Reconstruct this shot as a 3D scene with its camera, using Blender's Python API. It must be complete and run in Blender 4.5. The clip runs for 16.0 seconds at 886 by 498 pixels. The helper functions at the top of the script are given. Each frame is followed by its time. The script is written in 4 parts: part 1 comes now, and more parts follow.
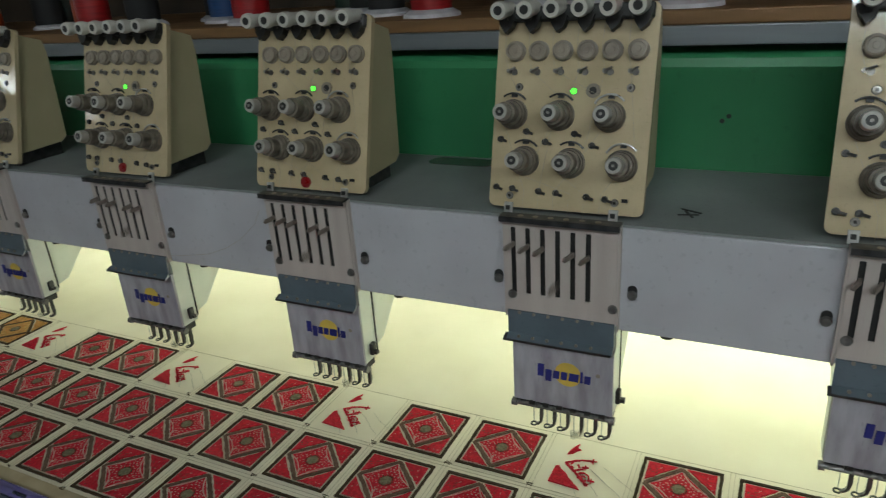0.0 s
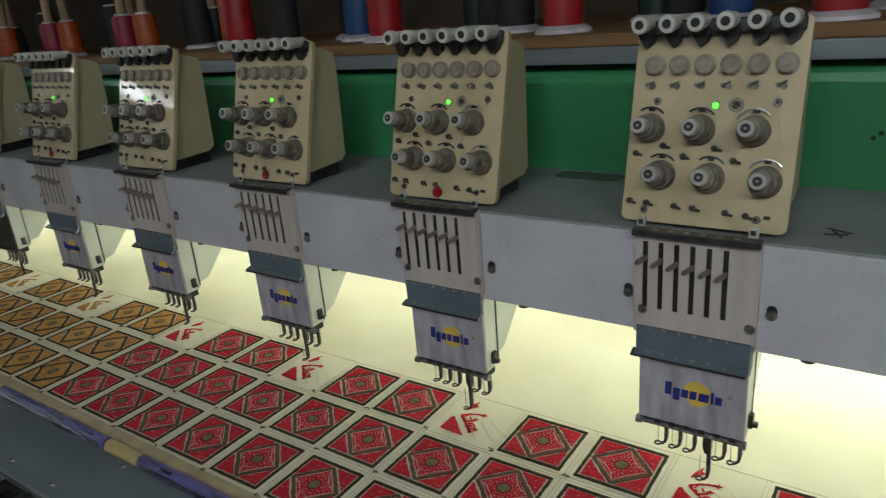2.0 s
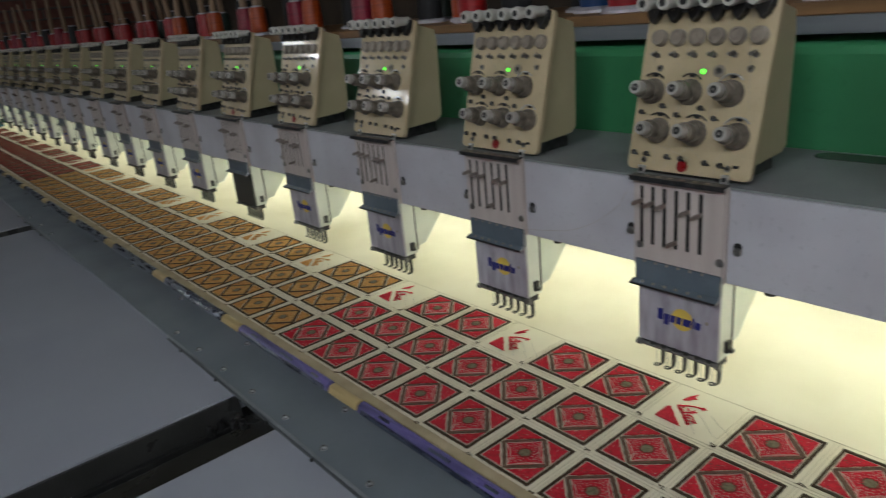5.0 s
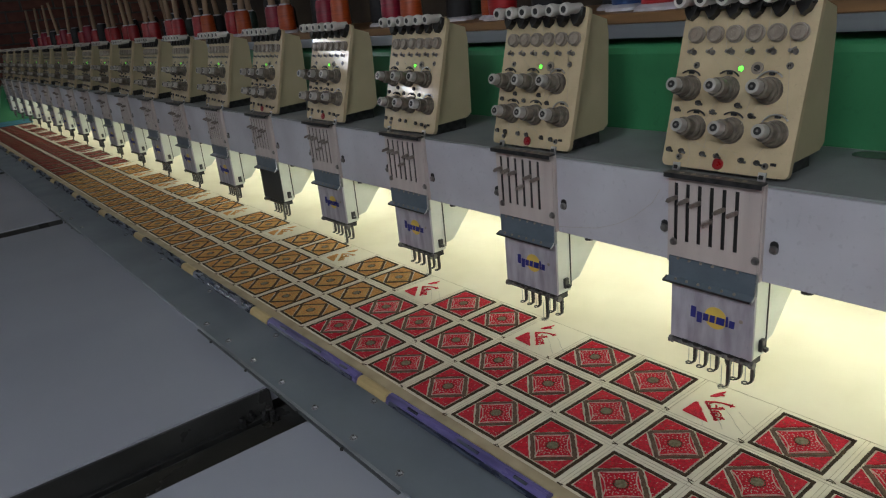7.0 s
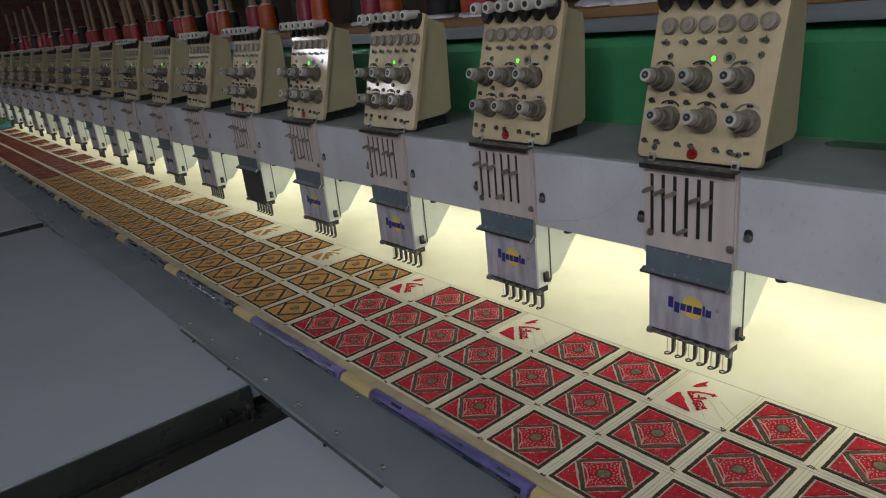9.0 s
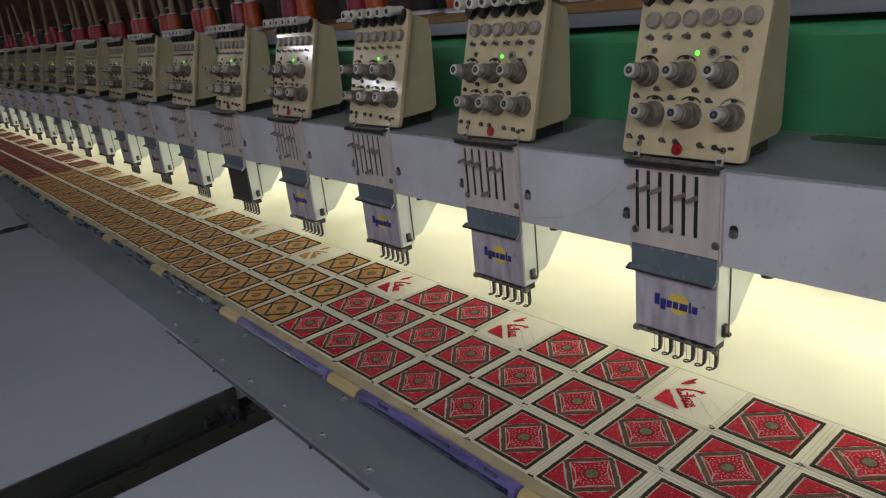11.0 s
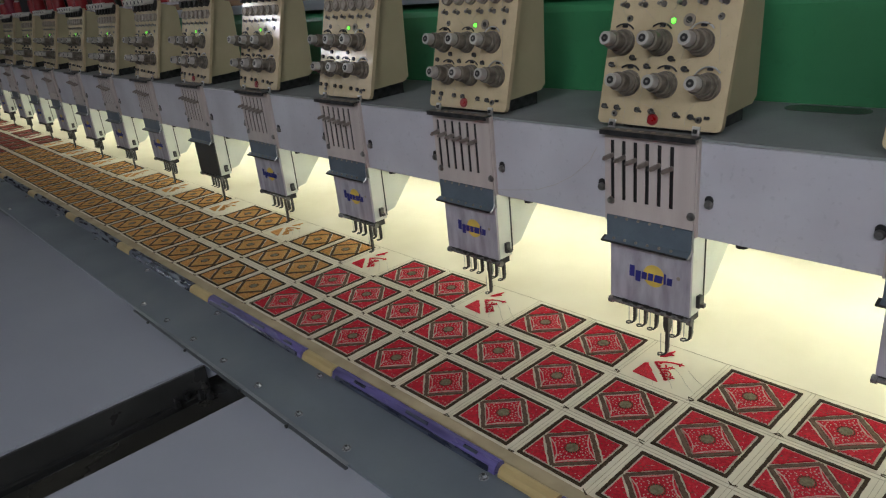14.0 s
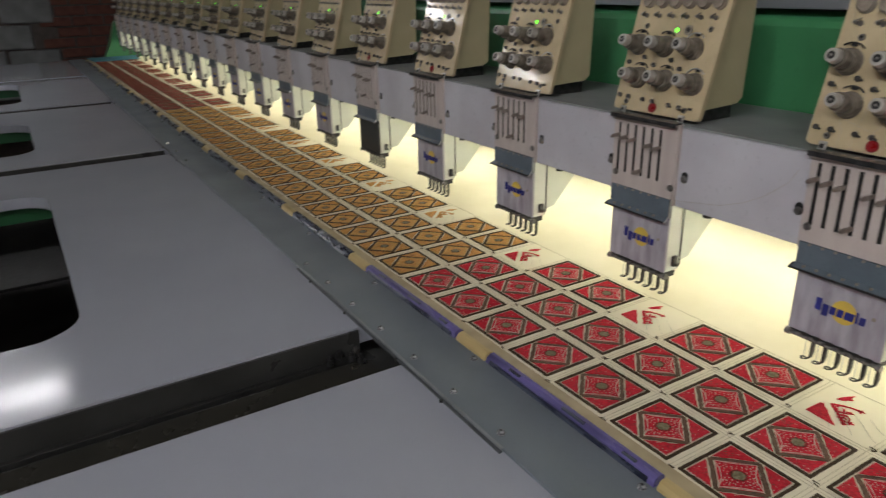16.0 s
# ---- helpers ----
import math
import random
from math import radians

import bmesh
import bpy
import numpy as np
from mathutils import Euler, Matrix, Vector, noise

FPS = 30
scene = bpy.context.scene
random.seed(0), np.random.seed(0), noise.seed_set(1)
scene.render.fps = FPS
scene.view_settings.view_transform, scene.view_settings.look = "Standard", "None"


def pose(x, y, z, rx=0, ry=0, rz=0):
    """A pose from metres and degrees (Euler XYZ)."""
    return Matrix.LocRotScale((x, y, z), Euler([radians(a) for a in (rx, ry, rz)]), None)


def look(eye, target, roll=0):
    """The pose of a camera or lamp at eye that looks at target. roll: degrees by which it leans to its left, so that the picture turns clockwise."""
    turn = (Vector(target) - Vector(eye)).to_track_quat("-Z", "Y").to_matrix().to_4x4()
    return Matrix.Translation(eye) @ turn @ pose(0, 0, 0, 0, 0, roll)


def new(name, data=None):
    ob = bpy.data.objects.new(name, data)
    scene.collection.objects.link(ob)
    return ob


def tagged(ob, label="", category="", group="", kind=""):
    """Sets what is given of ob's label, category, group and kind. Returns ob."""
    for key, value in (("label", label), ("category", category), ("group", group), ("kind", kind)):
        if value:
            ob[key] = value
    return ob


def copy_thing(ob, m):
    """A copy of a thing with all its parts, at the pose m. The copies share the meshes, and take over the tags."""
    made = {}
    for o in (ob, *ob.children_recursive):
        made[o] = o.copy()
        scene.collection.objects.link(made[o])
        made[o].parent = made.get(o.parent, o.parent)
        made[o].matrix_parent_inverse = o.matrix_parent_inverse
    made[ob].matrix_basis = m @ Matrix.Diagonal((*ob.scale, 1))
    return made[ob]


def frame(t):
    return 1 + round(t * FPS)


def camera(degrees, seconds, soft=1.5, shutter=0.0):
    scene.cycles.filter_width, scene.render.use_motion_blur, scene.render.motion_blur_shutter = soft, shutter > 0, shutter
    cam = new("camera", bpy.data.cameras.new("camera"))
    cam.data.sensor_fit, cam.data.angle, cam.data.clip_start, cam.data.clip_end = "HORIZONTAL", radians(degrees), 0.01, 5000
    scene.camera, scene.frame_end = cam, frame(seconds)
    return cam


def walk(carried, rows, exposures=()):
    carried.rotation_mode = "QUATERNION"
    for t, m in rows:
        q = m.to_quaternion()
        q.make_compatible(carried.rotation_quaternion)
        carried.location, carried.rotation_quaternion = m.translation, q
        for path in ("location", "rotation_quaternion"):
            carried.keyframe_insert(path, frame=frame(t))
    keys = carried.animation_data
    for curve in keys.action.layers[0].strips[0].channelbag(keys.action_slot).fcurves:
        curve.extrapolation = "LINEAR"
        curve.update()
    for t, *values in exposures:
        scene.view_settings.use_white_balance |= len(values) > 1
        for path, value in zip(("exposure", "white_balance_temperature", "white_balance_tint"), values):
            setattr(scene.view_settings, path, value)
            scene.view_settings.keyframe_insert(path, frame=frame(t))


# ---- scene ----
cam = camera(65.4, 16.0, soft=1.2, shutter=0.6)
PATH = [
    (0, (0.4579, -0.6061, 0.4829), (-0.3863, 1.0465, -0.2629), -4.05),
    (0.5, (0.4552, -0.6138, 0.4818), (-0.4606, 1.0102, -0.2420), -4.07),
    (1, (0.4499, -0.6167, 0.4877), (-0.5503, 0.9596, -0.2298), -4.66),
    (1.5, (0.4445, -0.6238, 0.4834), (-0.6180, 0.9159, -0.2240), -5.05),
    (2, (0.4411, -0.6332, 0.4839), (-0.6597, 0.8918, -0.1963), -5.02),
    (2.5, (0.4361, -0.6395, 0.4842), (-0.7389, 0.8287, -0.1967), -5.63),
    (3, (0.4307, -0.6458, 0.4833), (-0.7888, 0.7877, -0.1934), -5.51),
    (3.5, (0.4246, -0.6473, 0.4775), (-0.8527, 0.7339, -0.2014), -5.93),
    (4, (0.4136, -0.6517, 0.4750), (-0.9269, 0.6698, -0.2006), -6.12),
    (4.5, (0.4021, -0.6647, 0.4705), (-1.0041, 0.5874, -0.2039), -5.69),
    (5, (0.3962, -0.6751, 0.4703), (-1.0746, 0.5021, -0.2013), -5.79),
    (5.2, (0.3929, -0.6847, 0.4678), (-1.1091, 0.4605, -0.1898), -5.71),
    (7.3, (0.3895, -0.6925, 0.4695), (-1.1100, 0.4434, -0.2000), -5.70),
    (7.5, (0.3901, -0.6914, 0.4712), (-1.0995, 0.4575, -0.2079), -5.73),
    (8, (0.3942, -0.6842, 0.4642), (-1.0789, 0.4739, -0.2349), -5.56),
    (8.2, (0.3984, -0.6870, 0.4598), (-1.0823, 0.4831, -0.2024), -5.70),
    (10.5, (0.3994, -0.6761, 0.4561), (-1.0834, 0.4826, -0.2213), -6.40),
    (11, (0.3987, -0.6727, 0.4557), (-1.0700, 0.5051, -0.2194), -6.34),
    (11.5, (0.3969, -0.6711, 0.4552), (-1.0597, 0.5165, -0.2289), -6.19),
    (12, (0.3993, -0.6650, 0.4560), (-1.0402, 0.5324, -0.2469), -6.54),
    (12.5, (0.3966, -0.6622, 0.4533), (-1.0299, 0.5461, -0.2574), -6.44),
    (13, (0.3965, -0.6626, 0.4506), (-1.0208, 0.5478, -0.2749), -6.43),
    (13.5, (0.3922, -0.6618, 0.4474), (-0.9905, 0.5729, -0.3034), -5.79),
    (14, (0.3893, -0.6665, 0.4473), (-1.0141, 0.5481, -0.2978), -6.04),
    (14.5, (0.3909, -0.6687, 0.4437), (-0.9813, 0.5658, -0.3263), -4.56),
    (15, (0.3857, -0.6985, 0.4397), (-1.0489, 0.4415, -0.3619), -4.58),
    (15.5, (0.3561, -0.7236, 0.4468), (-1.1653, 0.3563, -0.2736), -2.52),
    (16, (0.3531, -0.7261, 0.4424), (-1.2439, 0.2351, -0.2827), -1.32),
]
walk(cam, [(t, look(eye, target, roll)) for t, eye, target, roll in PATH], [(0, -0.2, 6400, -2), (1.5, -0.14, 6400, 0), (4, 0.0, 6350, 5), (5, 0.03, 6350, 8), (8, 0.06, 6300, 10), (12.5, 0.12, 6350, 11), (14.5, 0.17, 6350, 12), (15.1, 0.17, 6450, 13), (15.5, 0.14, 6650, 13), (16, 0.42, 6900, 13)])

# ---- world and light ----
world = bpy.data.worlds.new("world")
scene.world = world
world.use_nodes = True
world.node_tree.nodes["Background"].inputs[0].default_value = (0.55, 0.62, 0.7, 1)
world.node_tree.nodes["Background"].inputs[1].default_value = 0.02

TUBE_ROOM = 24.0      # glow of the tubes over the table
TUBE_LOW = 34.0       # glow of the tube that hangs low over the far table
FILL_FRONT = 150.0    # glow of the strong unseen fill tubes added at the front
TUBE_BED = 10.0       # glow of the other tubes under the beam
TUBE_RIGHT = 16.5       # glow of the right-hand bed tube, raised to brighten the cloth there


# ---- materials ----
def mat(name, col, col2=None, rough=0.5, metal=0.0, scale=20.0, bump=0.0, bscale=300.0, spots=0.0, stretch=(1, 1, 1), rvar=0.1, coat=0.0):
    """A surface with a base colour, a second one in soft patches, fine relief and varied gloss."""
    m = bpy.data.materials.new(name)
    m.use_nodes = True
    nt = m.node_tree
    nd, ln = nt.nodes, nt.links
    b = nd["Principled BSDF"]
    b.inputs["Metallic"].default_value = metal
    if coat:
        b.inputs["Coat Weight"].default_value = coat
        b.inputs["Coat Roughness"].default_value = 0.09
    tc = nd.new("ShaderNodeTexCoord")
    mp = nd.new("ShaderNodeMapping")
    mp.inputs["Scale"].default_value = stretch
    ln.new(tc.outputs["Object"], mp.inputs["Vector"])
    n1 = nd.new("ShaderNodeTexNoise")
    n1.inputs["Scale"].default_value = scale
    n1.inputs["Detail"].default_value = 5
    ln.new(mp.outputs[0], n1.inputs["Vector"])
    col2 = col2 or tuple(c * 0.8 for c in col)
    mix = nd.new("ShaderNodeMix")
    mix.data_type = "RGBA"
    mix.inputs[6].default_value = (*col, 1)
    mix.inputs[7].default_value = (*col2, 1)
    rp = nd.new("ShaderNodeMapRange")
    rp.inputs[1].default_value, rp.inputs[2].default_value = 0.35, 0.7
    ln.new(n1.outputs[0], rp.inputs[0])
    ln.new(rp.outputs[0], mix.inputs[0])
    out = mix.outputs[2]
    n2 = nd.new("ShaderNodeTexNoise")
    n2.inputs["Scale"].default_value = bscale
    n2.inputs["Detail"].default_value = 3
    ln.new(mp.outputs[0], n2.inputs["Vector"])
    if spots:
        sp = nd.new("ShaderNodeMapRange")
        sp.inputs[1].default_value, sp.inputs[2].default_value = 0.62, 0.7
        ln.new(n2.outputs[0], sp.inputs[0])
        ml = nd.new("ShaderNodeMath")
        ml.operation = "MULTIPLY"
        ml.inputs[1].default_value = spots
        ln.new(sp.outputs[0], ml.inputs[0])
        m2 = nd.new("ShaderNodeMix")
        m2.data_type = "RGBA"
        m2.inputs[7].default_value = (*[c * 0.35 for c in col], 1)
        ln.new(ml.outputs[0], m2.inputs[0])
        ln.new(out, m2.inputs[6])
        out = m2.outputs[2]
    ln.new(out, b.inputs["Base Color"])
    rr = nd.new("ShaderNodeMapRange")
    rr.inputs[3].default_value, rr.inputs[4].default_value = max(rough - rvar, 0.02), min(rough + rvar, 1)
    ln.new(n1.outputs[0], rr.inputs[0])
    ln.new(rr.outputs[0], b.inputs["Roughness"])
    if bump:
        bp = nd.new("ShaderNodeBump")
        bp.inputs["Strength"].default_value = bump
        bp.inputs["Distance"].default_value = 0.0006
        ln.new(n2.outputs[0], bp.inputs["Height"])
        ln.new(bp.outputs[0], b.inputs["Normal"])
    return m


def thread_mat(name, col, col2, angle=0.0, scale=900.0, fleck=None):
    """Embroidery thread: satin stitches as fine ridges, mottled by worn stitches and by cloth that shows between them."""
    m = mat(name, col, col2, rough=0.75, scale=330, bscale=620, spots=0.55)
    nd, ln = m.node_tree.nodes, m.node_tree.links
    b = nd["Principled BSDF"]
    oi = nd.new("ShaderNodeObjectInfo")
    ml = nd.new("ShaderNodeMath")
    ml.operation = "MULTIPLY"
    ml.inputs[1].default_value = 7.0
    ln.new(oi.outputs["Random"], ml.inputs[0])
    shift = nd.new("ShaderNodeCombineXYZ")
    ln.new(ml.outputs[0], shift.inputs[0])
    ln.new(ml.outputs[0], shift.inputs[1])
    ln.new(shift.outputs[0], nd["Mapping"].inputs["Location"])
    if fleck:
        n3 = nd.new("ShaderNodeTexNoise")
        n3.inputs["Scale"].default_value = 480
        n3.inputs["Detail"].default_value = 4
        ln.new(nd["Mapping"].outputs[0], n3.inputs["Vector"])
        rp = nd.new("ShaderNodeMapRange")
        rp.inputs[1].default_value, rp.inputs[2].default_value = 0.57, 0.68
        rp.inputs[4].default_value = 0.38
        ln.new(n3.outputs[0], rp.inputs[0])
        mx = nd.new("ShaderNodeMix")
        mx.data_type = "RGBA"
        mx.inputs[7].default_value = (*fleck, 1)
        ln.new(rp.outputs[0], mx.inputs[0])
        ln.new(b.inputs["Base Color"].links[0].from_socket, mx.inputs[6])
        ln.new(mx.outputs[2], b.inputs["Base Color"])
    tc = nd.new("ShaderNodeTexCoord")
    mp = nd.new("ShaderNodeMapping")
    mp.inputs["Rotation"].default_value = (0, 0, angle)
    ln.new(tc.outputs["Object"], mp.inputs[0])
    w = nd.new("ShaderNodeTexWave")
    w.inputs["Scale"].default_value = scale
    w.inputs["Distortion"].default_value = 3.0
    ln.new(mp.outputs[0], w.inputs["Vector"])
    bp = nd.new("ShaderNodeBump")
    bp.inputs["Strength"].default_value = 0.8
    bp.inputs["Distance"].default_value = 0.0006
    ln.new(w.outputs["Fac"], bp.inputs["Height"])
    ln.new(bp.outputs[0], b.inputs["Normal"])
    b.inputs["Specular IOR Level"].default_value = 0.15
    return m


def glow(name, col, strength):
    m = bpy.data.materials.new(name)
    m.use_nodes = True
    b = m.node_tree.nodes["Principled BSDF"]
    b.inputs["Base Color"].default_value = (*col, 1)
    b.inputs["Emission Color"].default_value = (*col, 1)
    b.inputs["Emission Strength"].default_value = strength
    return m


M_BEIGE = mat("beige_plastic", (0.57, 0.465, 0.285), (0.45, 0.36, 0.21), rough=0.5, scale=22, bscale=420, bump=0.08, spots=0.15, coat=0.7)
M_HOUSING = mat("cream_housing", (0.47, 0.41, 0.25), (0.39, 0.34, 0.20), rough=0.5, scale=9, bump=0.1, bscale=500)
M_CASE = mat("needle_case_metal", (0.52, 0.46, 0.42), (0.44, 0.38, 0.35), rough=0.42, scale=16, stretch=(3, 1, 0.4), bump=0.05, spots=0.1)
M_PLATE = mat("logo_plate", (0.43, 0.42, 0.46), (0.27, 0.25, 0.28), rough=0.4, scale=34, stretch=(2.4, 1, 0.6), bump=0.06, bscale=170, spots=0.25)
M_PLATE_DARK = mat("dark_logo_plate", (0.025, 0.03, 0.03), (0.04, 0.045, 0.045), rough=0.4, scale=30)
M_BRACKET = mat("bluegrey_bracket", (0.115, 0.145, 0.17), (0.085, 0.11, 0.13), rough=0.35, scale=25, bump=0.1, spots=0.2)
M_STEEL = mat("steel", (0.62, 0.62, 0.60), (0.45, 0.45, 0.44), rough=0.3, metal=0.75, scale=60)
# Pale and near-black patches imitate glints and dark reflections on the bolt heads.
M_BOLT = mat("painted_glint_bolt", (0.60, 0.61, 0.62), (0.06, 0.06, 0.065), rough=0.22, metal=0.4, scale=420)
M_RAIL = mat("rail_steel", (0.34, 0.33, 0.32), (0.14, 0.14, 0.14), rough=0.22, metal=0.5, scale=260)
M_LEVER = mat("lever_steel", (0.24, 0.205, 0.175), (0.15, 0.125, 0.11), rough=0.35, metal=0.25, scale=200)
M_OIL = mat("oil_film", (0.05, 0.052, 0.046), (0.10, 0.10, 0.095), rough=0.22, scale=40)
M_PALE = mat("pale_loose_thread", (0.46, 0.42, 0.34), (0.38, 0.34, 0.28), rough=0.8, scale=200)
M_FOLD = mat("highlighted_fold", (0.30, 0.32, 0.34), (0.13, 0.14, 0.15), rough=0.35, metal=0.2, scale=25, stretch=(0.4, 2, 2))
M_SHADOWGREY = mat("shaded_grey_flange", (0.13, 0.14, 0.15), (0.07, 0.075, 0.08), rough=0.45, metal=0.3, scale=30, stretch=(0.4, 2, 2))
M_DARKSTEEL = mat("dark_steel", (0.10, 0.10, 0.10), (0.05, 0.05, 0.05), rough=0.35, metal=0.8, scale=80)
# Black for rubber, and for shade painted into gaps, bores and slots.
M_BLACK = mat("black_rubber_and_shade", (0.012, 0.012, 0.012), (0.02, 0.02, 0.018), rough=0.5, scale=60)
M_KNOBCAP = mat("knob_cap", (0.46, 0.44, 0.40), (0.34, 0.32, 0.28), rough=0.4, scale=90)
M_KNOB = mat("brown_knob", (0.20, 0.172, 0.135), (0.085, 0.072, 0.056), rough=0.45, scale=90, bump=0.15, bscale=900)
M_ROLLER = mat("dull_roller", (0.30, 0.255, 0.20), (0.20, 0.17, 0.135), rough=0.4, scale=60)
M_TUBE = mat("white_guide", (0.60, 0.58, 0.52), (0.48, 0.46, 0.41), rough=0.45, scale=60)
M_ARM = mat("white_arm_paint", (0.72, 0.74, 0.66), (0.62, 0.65, 0.56), rough=0.45, scale=12, bump=0.1, spots=0.1)
M_BEAM = mat("greywhite_beam_paint", (0.53, 0.53, 0.56), (0.43, 0.42, 0.45), rough=0.42, scale=9, bscale=160, bump=0.06, spots=0.16)
M_BEAMTOP = mat("grey_beam_top", (0.27, 0.285, 0.28), (0.195, 0.21, 0.205), rough=0.5, scale=7, bump=0.1, spots=0.25)
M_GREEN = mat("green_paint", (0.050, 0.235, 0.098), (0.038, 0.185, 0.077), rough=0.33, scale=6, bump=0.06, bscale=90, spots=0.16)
M_ALU = mat("aluminium_edge", (0.30, 0.32, 0.34), (0.22, 0.24, 0.26), rough=0.42, metal=0.6, scale=12, stretch=(0.3, 1, 4))
M_WOOD = mat("wooden_shelf", (0.22, 0.115, 0.042), (0.10, 0.052, 0.02), rough=0.6, scale=9, stretch=(0.5, 4, 4), bump=0.25)
M_STICK = mat("brown_stick", (0.30, 0.20, 0.12), (0.19, 0.12, 0.07), rough=0.6, scale=20, stretch=(4, 4, 0.6), bump=0.2)
M_FABRIC = mat("cream_fabric", (0.765, 0.70, 0.545), (0.70, 0.63, 0.475), rough=0.85, scale=9, bump=0.4, bscale=1300)
M_HEM = mat("tan_hem", (0.46, 0.37, 0.23), (0.34, 0.27, 0.16), rough=0.85, scale=25, bump=0.3, bscale=900)
M_TABLE = mat("grey_table", (0.375, 0.39, 0.435), (0.335, 0.35, 0.395), rough=0.12, scale=3, bump=0.015, bscale=90, rvar=0.04)
M_STRIP = mat("bluegrey_frame_bar", (0.165, 0.19, 0.215), (0.135, 0.157, 0.18), rough=0.36, scale=8, bump=0.06, bscale=200, spots=0.06)
M_PURPLE = mat("purple_clamp", (0.165, 0.14, 0.35), (0.06, 0.052, 0.14), rough=0.28, scale=26, stretch=(0.4, 3, 3), bump=0.1)
M_NAVY = mat("navy_clamp", (0.012, 0.014, 0.028), (0.06, 0.075, 0.11), rough=0.28, scale=55, stretch=(0.5, 3, 3), bump=0.2, bscale=200)
M_TAN = mat("tan_clamp_end", (0.50, 0.38, 0.17), (0.42, 0.31, 0.14), rough=0.5, scale=18)
M_CHANNEL = mat("black_channel", (0.045, 0.045, 0.043), (0.03, 0.03, 0.028), rough=0.3, scale=15, bump=0.1)
M_CHANNEL2 = mat("oily_brown_plate", (0.036, 0.034, 0.028), (0.024, 0.023, 0.019), rough=0.28, scale=15, bump=0.1)
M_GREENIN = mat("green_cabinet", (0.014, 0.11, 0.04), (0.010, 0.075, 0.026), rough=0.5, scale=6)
M_RED = thread_mat("red_thread", (0.80, 0.014, 0.042), (0.52, 0.008, 0.026), 0.5, fleck=(0.80, 0.10, 0.12))
M_DARKRED = thread_mat("dark_red_thread", (0.36, 0.035, 0.030), (0.20, 0.018, 0.016), 0.5, fleck=(0.45, 0.22, 0.16))
M_ORANGE = thread_mat("orange_thread", (0.78, 0.38, 0.11), (0.48, 0.20, 0.055), 0.5, fleck=(0.72, 0.50, 0.24))
M_BROWN = thread_mat("brown_thread", (0.20, 0.115, 0.075), (0.11, 0.062, 0.040), -0.5, fleck=(0.28, 0.17, 0.115))
M_BORDER = thread_mat("dark_border_thread", (0.078, 0.047, 0.020), (0.036, 0.022, 0.010), 0.0, fleck=(0.15, 0.10, 0.055))
M_DEEPBROWN = thread_mat("deep_brown_thread", (0.125, 0.072, 0.034), (0.065, 0.038, 0.018), -0.5, fleck=(0.22, 0.13, 0.06))
M_CREAM = thread_mat("cream_thread", (0.80, 0.60, 0.52), (0.68, 0.36, 0.32), 0.2)
M_GOLD = thread_mat("gold_thread", (0.72, 0.46, 0.17), (0.60, 0.36, 0.12), 0.2)
M_ROSE = thread_mat("rose_thread", (0.50, 0.16, 0.12), (0.40, 0.11, 0.09), 0.2)
M_OLIVE = thread_mat("olive_thread", (0.30, 0.26, 0.165), (0.15, 0.125, 0.07), 0.8, fleck=(0.46, 0.40, 0.27))
M_PENCIL = mat("pencil_line", (0.42, 0.36, 0.25), (0.60, 0.52, 0.38), rough=0.9, scale=60)
M_LED = glow("green_led", (0.10, 1.0, 0.04), 3.0)
M_REDLENS = mat("red_button", (0.26, 0.010, 0.012), (0.19, 0.008, 0.01), rough=0.3, scale=80)
M_YELLOW = mat("yellow_print", (0.70, 0.50, 0.08), (0.60, 0.43, 0.09), rough=0.5, scale=80)
M_BLUE = mat("blue_print", (0.020, 0.026, 0.21), (0.016, 0.02, 0.16), rough=0.5, scale=80)
M_SCREW = mat("screw", (0.30, 0.29, 0.27), (0.18, 0.17, 0.16), rough=0.35, metal=0.9, scale=200)
M_FLANGE = mat("white_flange", (0.50, 0.48, 0.50), (0.38, 0.36, 0.38), rough=0.4, scale=60)
M_TEAL = mat("blue_cloth", (0.03, 0.19, 0.28), (0.025, 0.14, 0.21), rough=0.9, scale=10)
M_BRICK = mat("red_brick", (0.15, 0.055, 0.038), (0.10, 0.04, 0.03), rough=0.85, scale=18, bump=0.4, bscale=60)
M_MORTAR = mat("dark_mortar", (0.10, 0.085, 0.075), (0.07, 0.06, 0.055), rough=0.95, scale=20, bump=0.3)
M_STONE = mat("grey_block", (0.22, 0.23, 0.23), (0.15, 0.155, 0.16), rough=0.9, scale=9, bump=0.4, bscale=50)
M_WALL = mat("dingy_wall", (0.11, 0.08, 0.06), (0.07, 0.05, 0.04), rough=0.9, scale=3, bump=0.3, bscale=40)
# Near-black brown: the shade behind the thread rack is put into this colour.
M_DIMWALL = mat("dimmed_brown_wall", (0.032, 0.019, 0.013), (0.014, 0.009, 0.007), rough=0.95, scale=6, bump=0.4, bscale=40)
M_FLOOR = mat("dark_floor", (0.10, 0.10, 0.10), (0.07, 0.07, 0.07), rough=0.7, scale=4)
M_BEDLIGHT = glow("bed_tube", (0.97, 1.0, 0.87), TUBE_BED)
M_RIGHTLIGHT = glow("right_bed_tube", (0.95, 1.0, 0.88), TUBE_RIGHT)
M_FRONTFILL = glow("front_fill", (0.88, 0.925, 0.99), FILL_FRONT)
M_LOWLIGHT = glow("low_tube", (0.90, 0.94, 0.99), TUBE_LOW)
M_ROOMLIGHT = glow("room_tube", (0.90, 0.94, 0.99), TUBE_ROOM)
